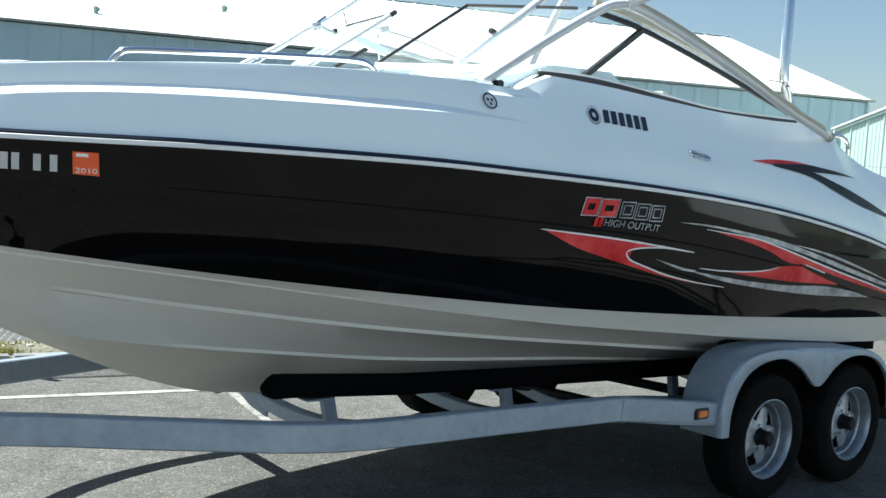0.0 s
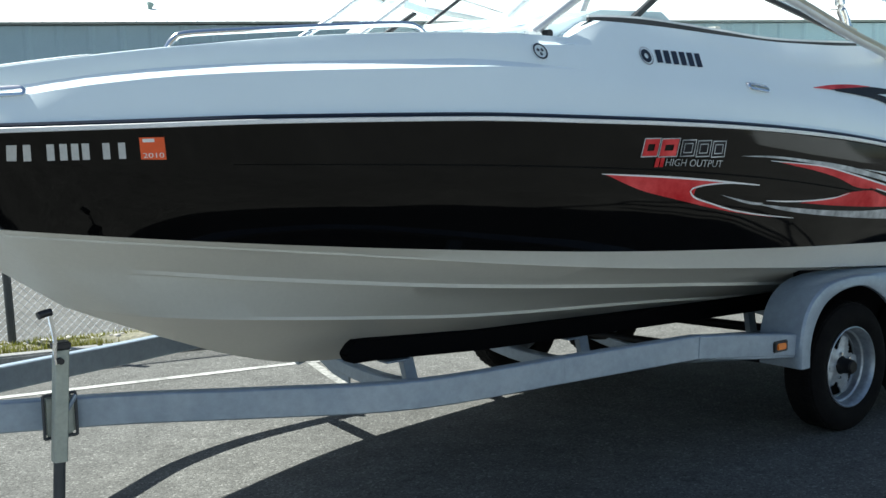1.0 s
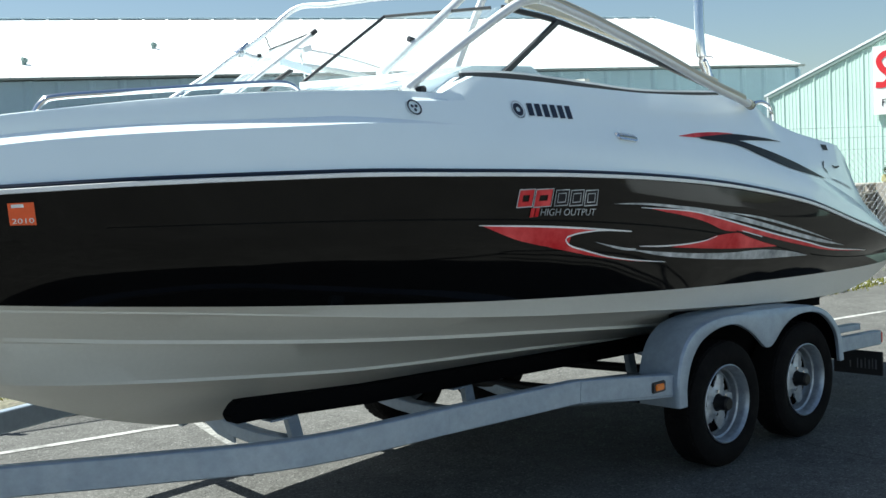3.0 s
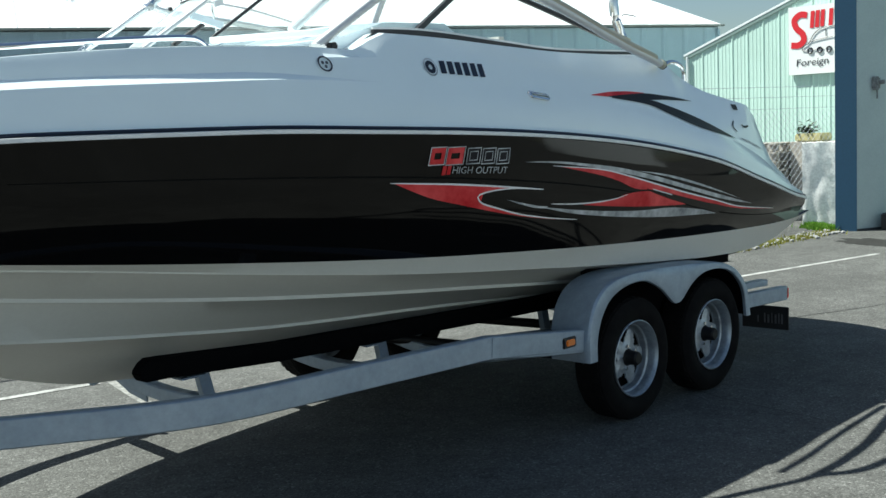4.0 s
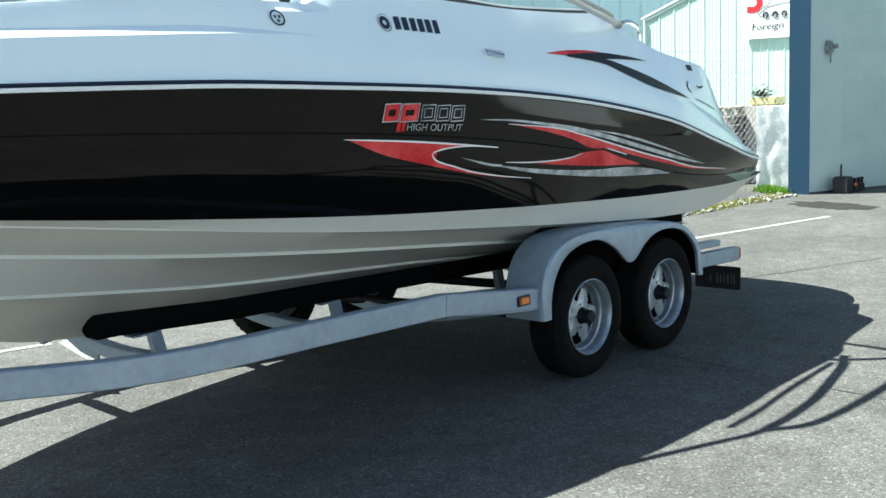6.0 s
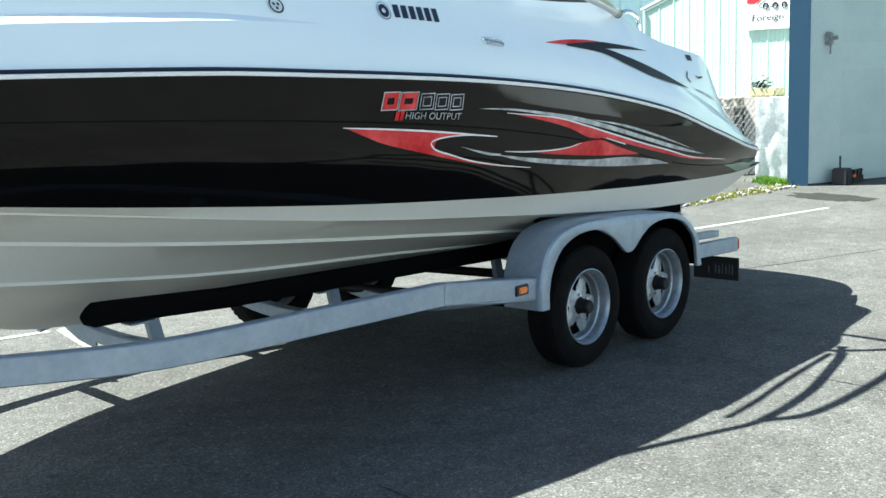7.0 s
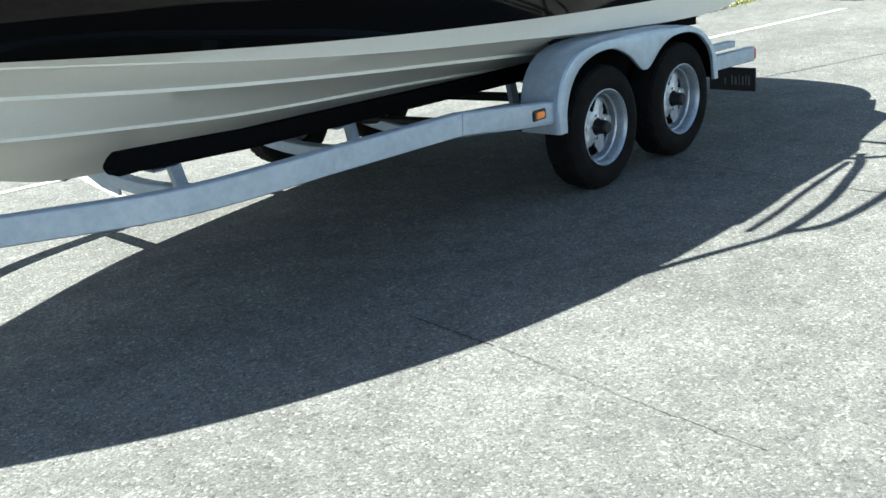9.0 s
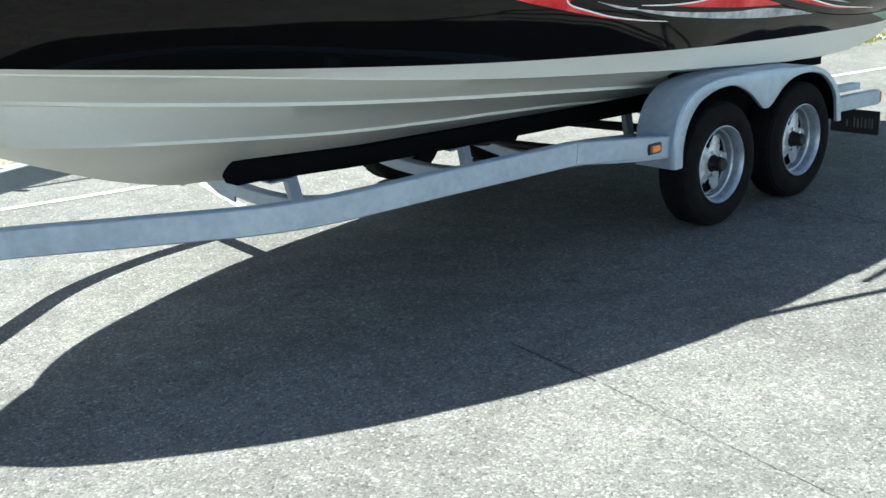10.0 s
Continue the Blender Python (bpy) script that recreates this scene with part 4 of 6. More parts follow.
for s in (-1, 1):
    P = tower_leg(s) if s < 0 else far_leg()
    bpart("tower_leg", tube(P, 0.022 if s < 0 else 0.018, 12), ALU, "silver tower tube bowed over the side window")
    if s < 0:
        bpart("leg_rail", tube([p + Vector((0.01, -0.004, 0.014)) for p in P[17:-3]], 0.02, 10), BRONZE, "tan metal rail along the after part of the leg")
    f = P[0] + Vector((-0.02, 0, -0.005))
    bpart("tower_foot", box(f - Vector((0.035, 0.03, 0.012)), f + Vector((0.06, 0.03, 0.012)), bevel=0.008), STEEL, "bolted steel tower foot")
    k = P[0] + Vector((0.075, -0.005, 0.0))
    bpart("hinge_knob", tube([k + Vector((0, 0.03, 0)), k - Vector((0, 0.03, 0))], 0.017, 12), BLACK_TRIM)
    bpart("leg_end", tube([P[-2].lerp(P[-1], 0.4), P[-1] + (P[-1] - P[-2]) * 0.3], 0.026, 12), BRONZE, "tan metal foot at the leg's after end")
    bpart("foot_gasket", tube([P[-1] + (P[-1] - P[-2]) * 0.3, P[-1] + (P[-1] - P[-2]) * 0.42], 0.028, 12), BLACK_TRIM)
brace = [Vector((3.25, YC - 0.64, 2.15)), Vector((3.78, YC - 0.6, 2.51)), Vector((4.3, YC - 0.55, 2.87))]
bpart("tower_brace", tube(brace, 0.021, 10), ALU, "silver brace tube")
bpart("clip", tube([brace[0].lerp(brace[1], 0.44) + Vector((-0.03, 0, 0.02)), brace[0].lerp(brace[1], 0.47)], 0.014, 10), BLACK_TRIM, "black clamp on the brace")
upper = smooth_path([(3.44, YC + 0.85, 2.42), (3.6, YC + 0.77, 2.555), (3.76, YC + 0.7, 2.685), (3.87, YC + 0.52, 2.685), (3.88, YC + 0.1, 2.66), (3.88, YC - 0.3, 2.61), (3.86, YC - 0.59, 2.56)], 5)
bpart("tower_crossbar", tube(upper, 0.016, 10), ALU, "silver crossbar of the folded tower")
bpart("leg_joint", tube([(3.44, YC + 0.82, 2.425), (3.44, YC + 0.88, 2.425)], 0.021, 12), STEEL)
bpart("dash_bar", tube([(3.3, YC + 0.42, 2.17), (3.5, YC + 0.42, 2.29)], 0.014, 8), BLACK_TRIM)
bpart("thin_rod", tube([(3.48, YC + 0.3, 2.38), (3.5, YC + 0.3, 2.22)], 0.006, 8), STEEL)
bpart("joint_fork", tube(smooth_path([(3.42, YC + 0.85, 2.415), (3.47, YC + 0.85, 2.428), (3.53, YC + 0.85, 2.408), (3.575, YC + 0.85, 2.418)], 4), 0.012, 10), ALU, "short forked arm at the tower joint")
bpart("fork_pin", tube([(3.572, YC + 0.83, 2.419), (3.572, YC + 0.87, 2.419)], 0.012, 10), BLACK_TRIM)
bpart("knuckle", tube(smooth_path([(3.445, YC + 0.85, 2.42), (3.47, YC + 0.845, 2.455), (3.5, YC + 0.83, 2.48)], 4), 0.023, 12), STEEL, "bright tower knuckle")
bpart("strap", tube(smooth_path([(3.606, YC + 0.84, 2.54), (3.64, YC + 0.85, 2.515), (3.645, YC + 0.85, 2.49), (3.66, YC + 0.85, 2.47)], 4), 0.004, 6), POST, "short dark retaining strap")
bpart("strap_clamp", tube([(3.6, YC + 0.8, 2.545), (3.6, YC + 0.86, 2.545)], 0.01, 8), BLACK_TRIM)
bpart("hinge_arm", frame_bar([(3.345, YC + 0.3, 2.318), (3.54, YC + 0.3, 2.272)], 0.012, 0.02), GEL_WHITE, "pale windscreen hinge arm")
bpart("hinge_web", frame_bar([(3.5, YC + 0.3, 2.385), (3.55, YC + 0.3, 2.4)], 0.008, 0.016), ALU)
arm = smooth_path([(3.86, YC - 1.09, 2.475), (4.08, YC - 1.17, 2.605), (4.62, YC - 1.06, 2.88), (5.2, YC - 0.92, 3.08), (5.5, YC - 0.8, 3.16)], 5)
bpart("tower_arm", tube(arm, 0.027, 12), ALU, "silver tower tube sweeping aft")
pole = smooth_path([(5.47, YC - 0.97, 2.1), (5.44, YC - 0.95, 2.2), (5.4, YC - 0.94, 2.33), (5.42, YC - 0.92, 2.74), (5.45, YC - 0.86, 3.13)], 5)
bpart("tower_post", tube(pole, 0.028, 12), STEEL, "polished rear tower post")
bpart("tower_hoop", tube(smooth_path([(5.48, YC - 0.82, 3.15), (5.5, YC - 0.4, 3.22), (5.5, YC + 0.4, 3.22), (5.48, YC + 0.7, 3.12), (5.3, YC + 0.88, 2.6), (5.15, YC + 0.97, 2.17)], 6), 0.027, 12), ALU, "silver tower hoop across the boat")

# seats
def seat(x, y, wide, high, name, label):
    o = bpart(name, box((x - 0.25, y - wide / 2, 1.15), (x + 0.25, y + wide / 2, 1.62), bevel=0.05), VINYL, label)
    link("backrest", box((x + 0.12, y - wide / 2, 1.55), (x + 0.28, y + wide / 2, high), bevel=0.06), VINYL, o)


for sd in (-1, 1):
    seat(4.45, YC + sd * 0.5, 0.55, 2.16, "helm_seat", "cream vinyl bucket seat in the cockpit")
seat(5.85, YC, 1.5, 2.1, "bench_seat", "cream vinyl aft bench seat")
# bow rails
for s in (-1, 1):
    P = [(1.59, YC + s * 0.68, 1.96), (1.62, YC + s * 0.693, 2.003), (1.68, YC + s * 0.708, 2.022), (1.97, YC + s * 0.765, 2.042), (2.32, YC + s * 0.815, 2.066), (2.54, YC + s * 0.84, 2.077), (2.61, YC + s * 0.845, 2.064), (2.65, YC + s * 0.85, 2.03)]
    bpart("bow_rail", tube(smooth_path(P, 5), 0.0125, 10), STEEL, "polished steel bow handrail")
    bpart("rail_post", tube([(2.1, YC + s * 0.76, 2.0), (2.16, YC + s * 0.783, 2.052)], 0.01, 8), STEEL)
bpart("grab_handle", tube(smooth_path([(5.97, YC - 0.88, 1.9), (6.0, YC - 0.88, 1.99), (6.07, YC - 0.88, 2.03), (6.168, YC - 0.88, 2.027), (6.243, YC - 0.88, 1.98), (6.25, YC - 0.88, 1.84)], 5), 0.014, 10), STEEL, "polished grab handle by the stern")


# ---- the trailer ----
trailer = thing("boat_trailer", "galvanised tandem-axle boat trailer with black bunks", "trailer", at=(4.2, YC, 0.0))


def tpart(name, bm, mat, label="", parent=None, smooth=True):
    ob = link(name, bm, mat, None, label, smooth)
    ob.parent = parent or trailer
    ob.matrix_parent_inverse = Matrix.Translation((-4.2, -YC, 0)) if parent is None else Matrix()
    return ob


W1, W2, WY, WZ = 5.115, 5.957, 1.137, 0.345
FAR_SHIFT = -0.34  # the far wheels stand further forward


def rail_points(s):
    return smooth_path([(4.62, YC + s * 1.205, 0.522), (4.3, YC + s * 1.205, 0.558), (3.98, YC + s * 1.203, 0.604), (3.9, YC + s * 1.2, 0.614), (3.8, YC + s * 1.198, 0.617), (3.13, YC + s * 1.175, 0.625), (2.37, YC + s * 1.12, 0.628), (1.8, YC + s * 0.88, 0.643), (1.29, YC + s * 0.6, 0.65), (0.4, YC + s * 0.27, 0.66), (-0.45, YC + s * 0.03, 0.66)], 5)


def far_rail():
    return smooth_path([(4.62, YC + 1.205, 0.522), (4.3, YC + 1.205, 0.558), (3.8, YC + 1.198, 0.59), (3.13, YC + 1.18, 0.56), (2.45, YC + 1.1, 0.54), (1.93, YC + 0.915, 0.545), (1.54, YC + 0.66, 0.577), (1.2, YC + 0.42, 0.608), (0.75, YC + 0.2, 0.63), (0.2, YC + 0.07, 0.65), (-0.35, YC + 0.03, 0.66)], 5)


for s in (-1, 1):
    tpart("frame_rail", tube(rail_points(s) if s < 0 else far_rail(), 0, 8, squash=(0.03, 0.056)), GALV, "galvanised box-section frame rail")
    tail = smooth_path([(7.39, YC + s * 0.98, 0.39), (6.0, YC + s * 0.93, 0.43), (5.0, YC + s * 0.9, 0.47), (4.3, YC + s * 0.92, 0.53), (3.7, YC + s * 1.12, 0.6)], 5)
    sleeve = [(3.893, YC + s * 1.201, 0.615), (4.1, YC + s * 1.207, 0.593), (4.625, YC + s * 1.207, 0.53)]
    tpart("rail_sleeve", tube(sleeve, 0, 8, squash=(0.0312, 0.0555)), GALV, "galvanised end piece welded to the frame rail")
    weld = [(3.07, YC + s * 1.172, 0.6255), (3.095, YC + s * 1.173, 0.6255)]
    tpart("weld_band", tube(weld, 0, 8, squash=(0.0312, 0.0566)), GALV, "ground weld round the rail")
    tpart("inner_rail", tube(tail, 0, 8, squash=(0.03, 0.05)), GALV, "galvanised inner frame rail")
tpart("coupler", tube([(-0.35, YC, 0.66), (-0.6, YC, 0.64), (-0.78, YC, 0.63)], 0, 8, squash=(0.05, 0.045)), GALV, "galvanised tongue coupler")


def cross(x, z0, dip, half):
    return smooth_path([(x, YC - half, z0), (x, YC - half * 0.6, z0 - dip * 0.55), (x, YC - half * 0.2, z0 - dip), (x, YC + half * 0.2, z0 - dip), (x, YC + half * 0.6, z0 - dip * 0.55), (x, YC + half, z0)], 4)


bm = bmesh.new()
for x in (2.9, 2.912):
    bm.faces.new([bm.verts.new((x, YC + y, z)) for y, z in ((0.68, 0.475), (0.26, 0.475), (0.26, 0.35), (0.42, 0.375))])
bmesh.ops.bridge_loops(bm, edges=bm.edges[:])
tpart("gusset", bm, GALV, "upright galvanised gusset plate", smooth=False)
for x, z0, dip, half in ((2.92, 0.59, 0.17, 1.12), (4.0, 0.57, 0.2, 1.17), (4.9, 0.42, 0.14, 0.95), (6.6, 0.36, 0.1, 0.96)):
    tpart("crossmember", tube(cross(x, z0, dip, half), 0, 8, squash=(0.035, 0.035)), GALV, "dipped galvanised crossmember")
for s in (-1, 1):
    b = 0.57 if s < 0 else 0.5
    top = [(2.372, 0.7), (2.376, 0.712), (2.4, 0.738), (2.428, 0.755), (2.5, 0.752), (3.1, 0.712), (4.6, 0.668), (6.85, 0.613)]
    low = [(2.372, 0.696), (2.38, 0.678), (2.39, 0.665), (2.402, 0.661), (2.5, 0.66), (3.1, 0.624), (4.6, 0.583), (6.85, 0.53)]
    y0, y1 = YC + s * (b - 0.035), YC + s * (b + 0.035)
    bm = sheet([[Vector((x, y0, z)) for x, z in top], [Vector((x, y1, z)) for x, z in top], [Vector((x, y1, z)) for x, z in low], [Vector((x, y0, z)) for x, z in low]], closed=True)
    tpart("bunk", bm, CARPET_AND_SHADE, "black carpeted bunk under the hull")
    for x, z in ((2.64, 0.652), (3.72, 0.612)):
        tpart("bunk_bracket", box((x - 0.075, YC + s * b - 0.042, z - 0.016), (x + 0.06, YC + s * b + 0.042, z - 0.008), bevel=0.003), GALV, "galvanised angle under the bunk")
    for x, lo, hi in ((2.72, 0.45, 0.66), (3.8, 0.4, 0.63), (5.15, 0.34, 0.58), (6.6, 0.28, 0.54)):
        tpart("bunk_post", tube([(x + 0.03, YC + s * (b - 0.02), lo), (x - 0.02, YC + s * (b - 0.02), hi)], 0, 8, squash=(0.03, 0.02)), GALV, "galvanised bunk bracket")
    tpart("side_bunk", tube([(4.95, YC + s * 1.0, 0.83), (6.55, YC + s * 0.99, 0.752)], 0, 8, squash=(0.02, 0.035)), CARPET_AND_SHADE, "black upper bunk under the chine")


def fender(s):
    y0, y1 = YC + s * 1.275, YC + s * 1.02
    rim = smooth_path([(4.615, 0, 0.41), (4.615, 0, 0.54), (4.645, 0, 0.66), (4.71, 0, 0.752), (4.82, 0, 0.814), (4.97, 0, 0.838), (5.12, 0, 0.842), (5.3, 0, 0.838), (5.42, 0, 0.834), (5.5, 0, 0.83), (5.58, 0, 0.826), (5.7, 0, 0.82), (5.86, 0, 0.808), (6.02, 0, 0.786), (6.16, 0, 0.738), (6.27, 0, 0.655), (6.335, 0, 0.55), (6.36, 0, 0.41)], 5)
    lip = smooth_path([(4.69, 0, 0.41), (4.695, 0, 0.52), (4.735, 0, 0.63), (4.81, 0, 0.715), (4.91, 0, 0.762), (5.03, 0, 0.784), (5.17, 0, 0.778), (5.32, 0, 0.716), (5.44, 0, 0.625), (5.49, 0, 0.61), (5.545, 0, 0.625), (5.65, 0, 0.7), (5.77, 0, 0.748), (5.93, 0, 0.758), (6.08, 0, 0.731), (6.19, 0, 0.667), (6.27, 0, 0.57), (6.3, 0, 0.41)], 5)

    def line(t, y):
        return [Vector((p.x + (q.x - p.x) * t, y, p.z + (q.z - p.z) * t)) for p, q in zip(rim, lip)]
    bm = sheet([line(0.0, y1), line(0.0, y0 - s * 0.035), line(0.03, y0 - s * 0.014), line(0.14, y0 - s * 0.003), line(0.3, y0), line(0.9, y0), line(1.0, y0 - s * 0.004), line(1.0, y0 - s * 0.022)])
    # Black sheet that puts the fender's inner shade into colour.
    shade_sheet = sheet([line(0.06, y1), line(0.08, y0 - s * 0.04), line(0.96, y0 - s * 0.024)])
    return bm, shade_sheet


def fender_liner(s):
    """Inner wall of the wheel well; its black colour stands for the shade inside."""
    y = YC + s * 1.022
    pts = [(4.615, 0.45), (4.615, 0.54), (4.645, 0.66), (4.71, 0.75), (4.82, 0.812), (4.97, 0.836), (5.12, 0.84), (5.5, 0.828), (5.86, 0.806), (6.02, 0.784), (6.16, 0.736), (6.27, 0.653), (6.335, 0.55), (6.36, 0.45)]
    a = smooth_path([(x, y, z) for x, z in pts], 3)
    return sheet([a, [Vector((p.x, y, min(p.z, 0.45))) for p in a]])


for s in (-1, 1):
    shell, shade_sheet = fender(s)
    for o in (tpart("fender", shell, GALV, "galvanised double-hump fender over two wheels"), tpart("fender_shade", shade_sheet, CARPET_AND_SHADE, "black sheet for the deep shade inside the fender"), tpart("fender_liner", fender_liner(s), CARPET_AND_SHADE, "inner wall of the wheel well, black for the shade inside")):
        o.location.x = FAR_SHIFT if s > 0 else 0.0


def tyre_profile():
    return [(0.215, -0.085), (0.235, -0.1), (0.28, -0.108), (0.315, -0.1), (0.338, -0.083), (0.345, -0.06), (0.345, 0.06), (0.338, 0.083), (0.315, 0.1), (0.28, 0.108), (0.235, 0.1), (0.215, 0.085)]


def treads(c):
    """Raised tread blocks round the tyre."""
    bm = bmesh.new()
    for k in range(44):
        a = 2 * math.pi * k / 44
        for y in (-0.052, 0.0, 0.052):
            own = box((-0.017, y - 0.02, 0.338), (0.017, y + 0.02, 0.3475))
            own.transform(Matrix.Translation(c) @ Matrix.Rotation(a + (0.05 if y else 0.0), 4, "Y"))
            me = bpy.data.meshes.new("t")
            own.to_mesh(me)
            own.free()
            bm.from_mesh(me)
            bpy.data.meshes.remove(me)
    return bm


def rim_disc(s, c):
    """Dished steel disc with five cut-outs near its edge and pressed ribs between them."""
    bm = bmesh.new()
    face, cells = s * 0.014, 100
    rings = [(0.05, 0.022), (0.075, 0.02), (0.095, 0.012), (0.108, 0.012), (0.12, 0.011), (0.135, 0.01), (0.15, 0.008), (0.162, 0.002), (0.172, -0.012), (0.188, -0.022)]
    grid = []
    for r, dy in rings:
        line = []
        for k in range(cells):
            a = 2 * math.pi * k / cells
            rib = 0.006 * max(0.0, math.cos(5 * a)) if 0.09 < r < 0.165 else 0.0
            line.append(bm.verts.new((c[0] + r * math.cos(a), c[1] + face + s * (dy + rib), c[2] + r * math.sin(a))))
        grid.append(line)
    for i in range(len(rings) - 1):
        half = {2: 2, 3: 3, 4: 5, 5: 6, 6: 7, 7: 7}.get(i, 0)
        for k in range(cells):
            off = (k % 20) - 10
            if -half <= off < half:
                continue
            q = (k + 1) % cells
            bm.faces.new((grid[i][k], grid[i][q], grid[i + 1][q], grid[i + 1][k]))
    bmesh.ops.delete(bm, geom=[v for v in bm.verts if not v.link_faces], context="VERTS")
    bmesh.ops.recalc_face_normals(bm, faces=bm.faces)
    bmesh.ops.solidify(bm, geom=bm.faces[:], thickness=0.006)
    return bm


def wheel(x, s):
    c = (0, 0, 0)
    w = new("wheel")
    w.parent = trailer
    w.location = (x - 4.2, s * WY, WZ)
    tagged(w, "trailer wheel with worn black tyre and silver spoked rim")
    o = link("tyre", lathe(tyre_profile(), c, 48), RUBBER, w)
    link("tread", treads(c), RUBBER, w, smooth=False)
    rim = [(0.2, -s * 0.08), (0.186, -s * 0.06), (0.183, s * 0.02), (0.187, s * 0.034), (0.196, s * 0.04), (0.199, s * 0.055), (0.199, s * 0.078), (0.206, s * 0.09), (0.213, s * 0.1), (0.218, s * 0.097), (0.214, s * 0.086)]
    link("rim", lathe(rim, c, 48), RIM, w, "silver steel rim")
    link("wheel_disc", rim_disc(s, c), RIM, w)
    link("hub", lathe([(0.0, s * 0.108), (0.031, s * 0.108), (0.039, s * 0.099), (0.041, s * 0.05), (0.045, s * 0.044), (0.05, s * 0.034), (0.052, -s * 0.03)], c, 20), GREASE, w, "greasy black hub cap")
    # Added black disc: shade behind the cut-outs, put into colour.
    link("wheel_shade_disc", lathe([(0.0, s * 0.004), (0.1, s * 0.004), (0.16, -s * 0.003), (0.178, -s * 0.012)], c, 30), CARPET_AND_SHADE, w, "black disc for the shade behind the wheel openings")
    for k in range(5):
        a = 2 * math.pi * (k + 0.4) / 5
        p = Vector((0.066 * math.cos(a), s * 0.03, 0.066 * math.sin(a)))
        link("lug_nut", tube([p - Vector((0, s * 0.01, 0)), p + Vector((0, s * 0.018, 0))], 0.009, 6), STEEL, w)


for s in (-1, 1):
    for x in (W1, W2):
        wheel(x + (FAR_SHIFT if s > 0 else 0), s)
for x in (W1, W2):
    tpart("axle", tube([(x, YC - WY, WZ - 0.02), (x + FAR_SHIFT, YC + WY, WZ - 0.02)], 0.032, 12), GREASE, "black axle tube")
    for s in (-1, 1):
        tpart("brake_drum", lathe([(0.0, -0.04), (0.12, -0.04), (0.125, 0.03), (0.0, 0.03)], (x + (FAR_SHIFT if s > 0 else 0), YC + s * (WY - 0.05), WZ), 24), GREASE)
for s in (-1, 1):
    m = tpart("marker_light", box((4.432, YC + s * 1.24 - 0.008, 0.515), (4.542, YC + s * 1.236 + 0.008, 0.572), bevel=0.006), BLACK_TRIM, "amber side marker light in black housing")
    link("lens", box((4.452, YC + s * 1.247 - 0.008, 0.527), (4.522, YC + s * 1.247 + 0.008, 0.56), bevel=0.005), AMBER, m, "amber lens")

# tongue jack with its caster
def jp(z, dx=0.0, dy=0.0):
    return Vector((1.152 - 0.07 * (0.93 - z) + dx, YC - 0.665 + dy, z))


jack = tpart("tongue_jack", tube([jp(0.505), jp(0.915)], 0, 8, squash=(0.024, 0.024)), JACK_PAINT, "grey-green tongue jack with a caster wheel")
link("inner_tube", tube([jp(0.24), jp(0.51)], 0.021, 14), POST, jack, "rusty dark inner tube")
link("cap", box(jp(0.905) - Vector((0.03, 0.03, 0.0)), jp(0.905) + Vector((0.03, 0.03, 0.03)), bevel=0.006), BLACK_TRIM, jack, "black plastic cap")
plate = box(jp(0.66, 0.012, 0.05) - Vector((0.058, 0.012, 0.078)), jp(0.66, 0.012, 0.05) + Vector((0.058, 0.012, 0.078)), bevel=0.012)
br = link("bracket", plate, JACK_PAINT, jack, "welded clamp plate on the frame rail")
for u, v in (((-0.058, -0.078), (0.058, -0.078)), ((0.058, -0.078), (0.058, 0.078)), ((0.058, 0.078), (-0.058, 0.078)), ((-0.058, 0.078), (-0.058, -0.078))):
    m = jp(0.66, 0.012, 0.036)
    link("edge", tube([m + Vector((u[0], 0, u[1])), m + Vector((v[0], 0, v[1]))], 0.006, 8), POST, br)
link("pull_pin", tube([jp(0.66, 0.02, 0.02), jp(0.73, 0.062, 0.02)], 0.009, 8), GALV, jack)
rod = smooth_path([jp(0.86, -0.022, -0.026), jp(0.9, -0.03, -0.028), jp(0.945, -0.03, -0.028), jp(1.0, -0.042, -0.03), jp(1.045, -0.053, -0.032)], 4)
link("crank", tube(rod, 0.008, 8), STEEL, jack, "bent steel crank")
link("crank_knob", tube([jp(1.046, -0.045, -0.03), jp(1.044, -0.07, -0.034), jp(1.038, -0.092, -0.038)], 0.014, 12), BLACK_TRIM, jack, "black crank grip")
link("crank_pivot", tube([jp(0.87, -0.012, -0.02), jp(0.87, -0.012, -0.045)], 0.012, 10), BLACK_TRIM, jack)
fork = link("caster_fork", box(jp(0.3, 0, 0) - Vector((0.045, 0.05, 0.03)), jp(0.3, 0, 0) + Vector((0.045, 0.05, 0.015)), bevel=0.01), GALV, jack, "pressed steel caster fork")
for dy in (-0.046, 0.046):
    bm = bmesh.new()
    side_plate = [(0.045, 0.29), (-0.045, 0.29), (-0.1, 0.115), (-0.06, 0.095), (0.03, 0.2)]
    for e in (-0.003, 0.003):
        bm.faces.new([bm.verts.new((1.107 + u, YC - 0.665 + dy + e, z)) for u, z in side_plate])
    bmesh.ops.bridge_loops(bm, edges=bm.edges[:])
    link("fork_side", bm, GALV, fork)
cw = Vector((1.02, YC - 0.665, 0.128))
caster = link("caster_wheel", lathe([(0.085, -0.028), (0.11, -0.032), (0.124, -0.024), (0.128, 0.0), (0.124, 0.024), (0.11, 0.032), (0.085, 0.028), (0.085, -0.028)], cw, 30), RUBBER, jack, "black rubber caster wheel")
spokes = lathe([(0.0, -0.03), (0.03, -0.03), (0.032, 0.03), (0.0, 0.03)], cw, 16)
for k in range(5):
    a = 2 * math.pi * k / 5
    way = Vector((math.cos(a), 0, math.sin(a)))
    tube([cw + way * 0.025, cw + way * 0.09], 0, 8, spokes, squash=(0.012, 0.02))
link("caster_spokes", spokes, BLACK_TRIM, caster)


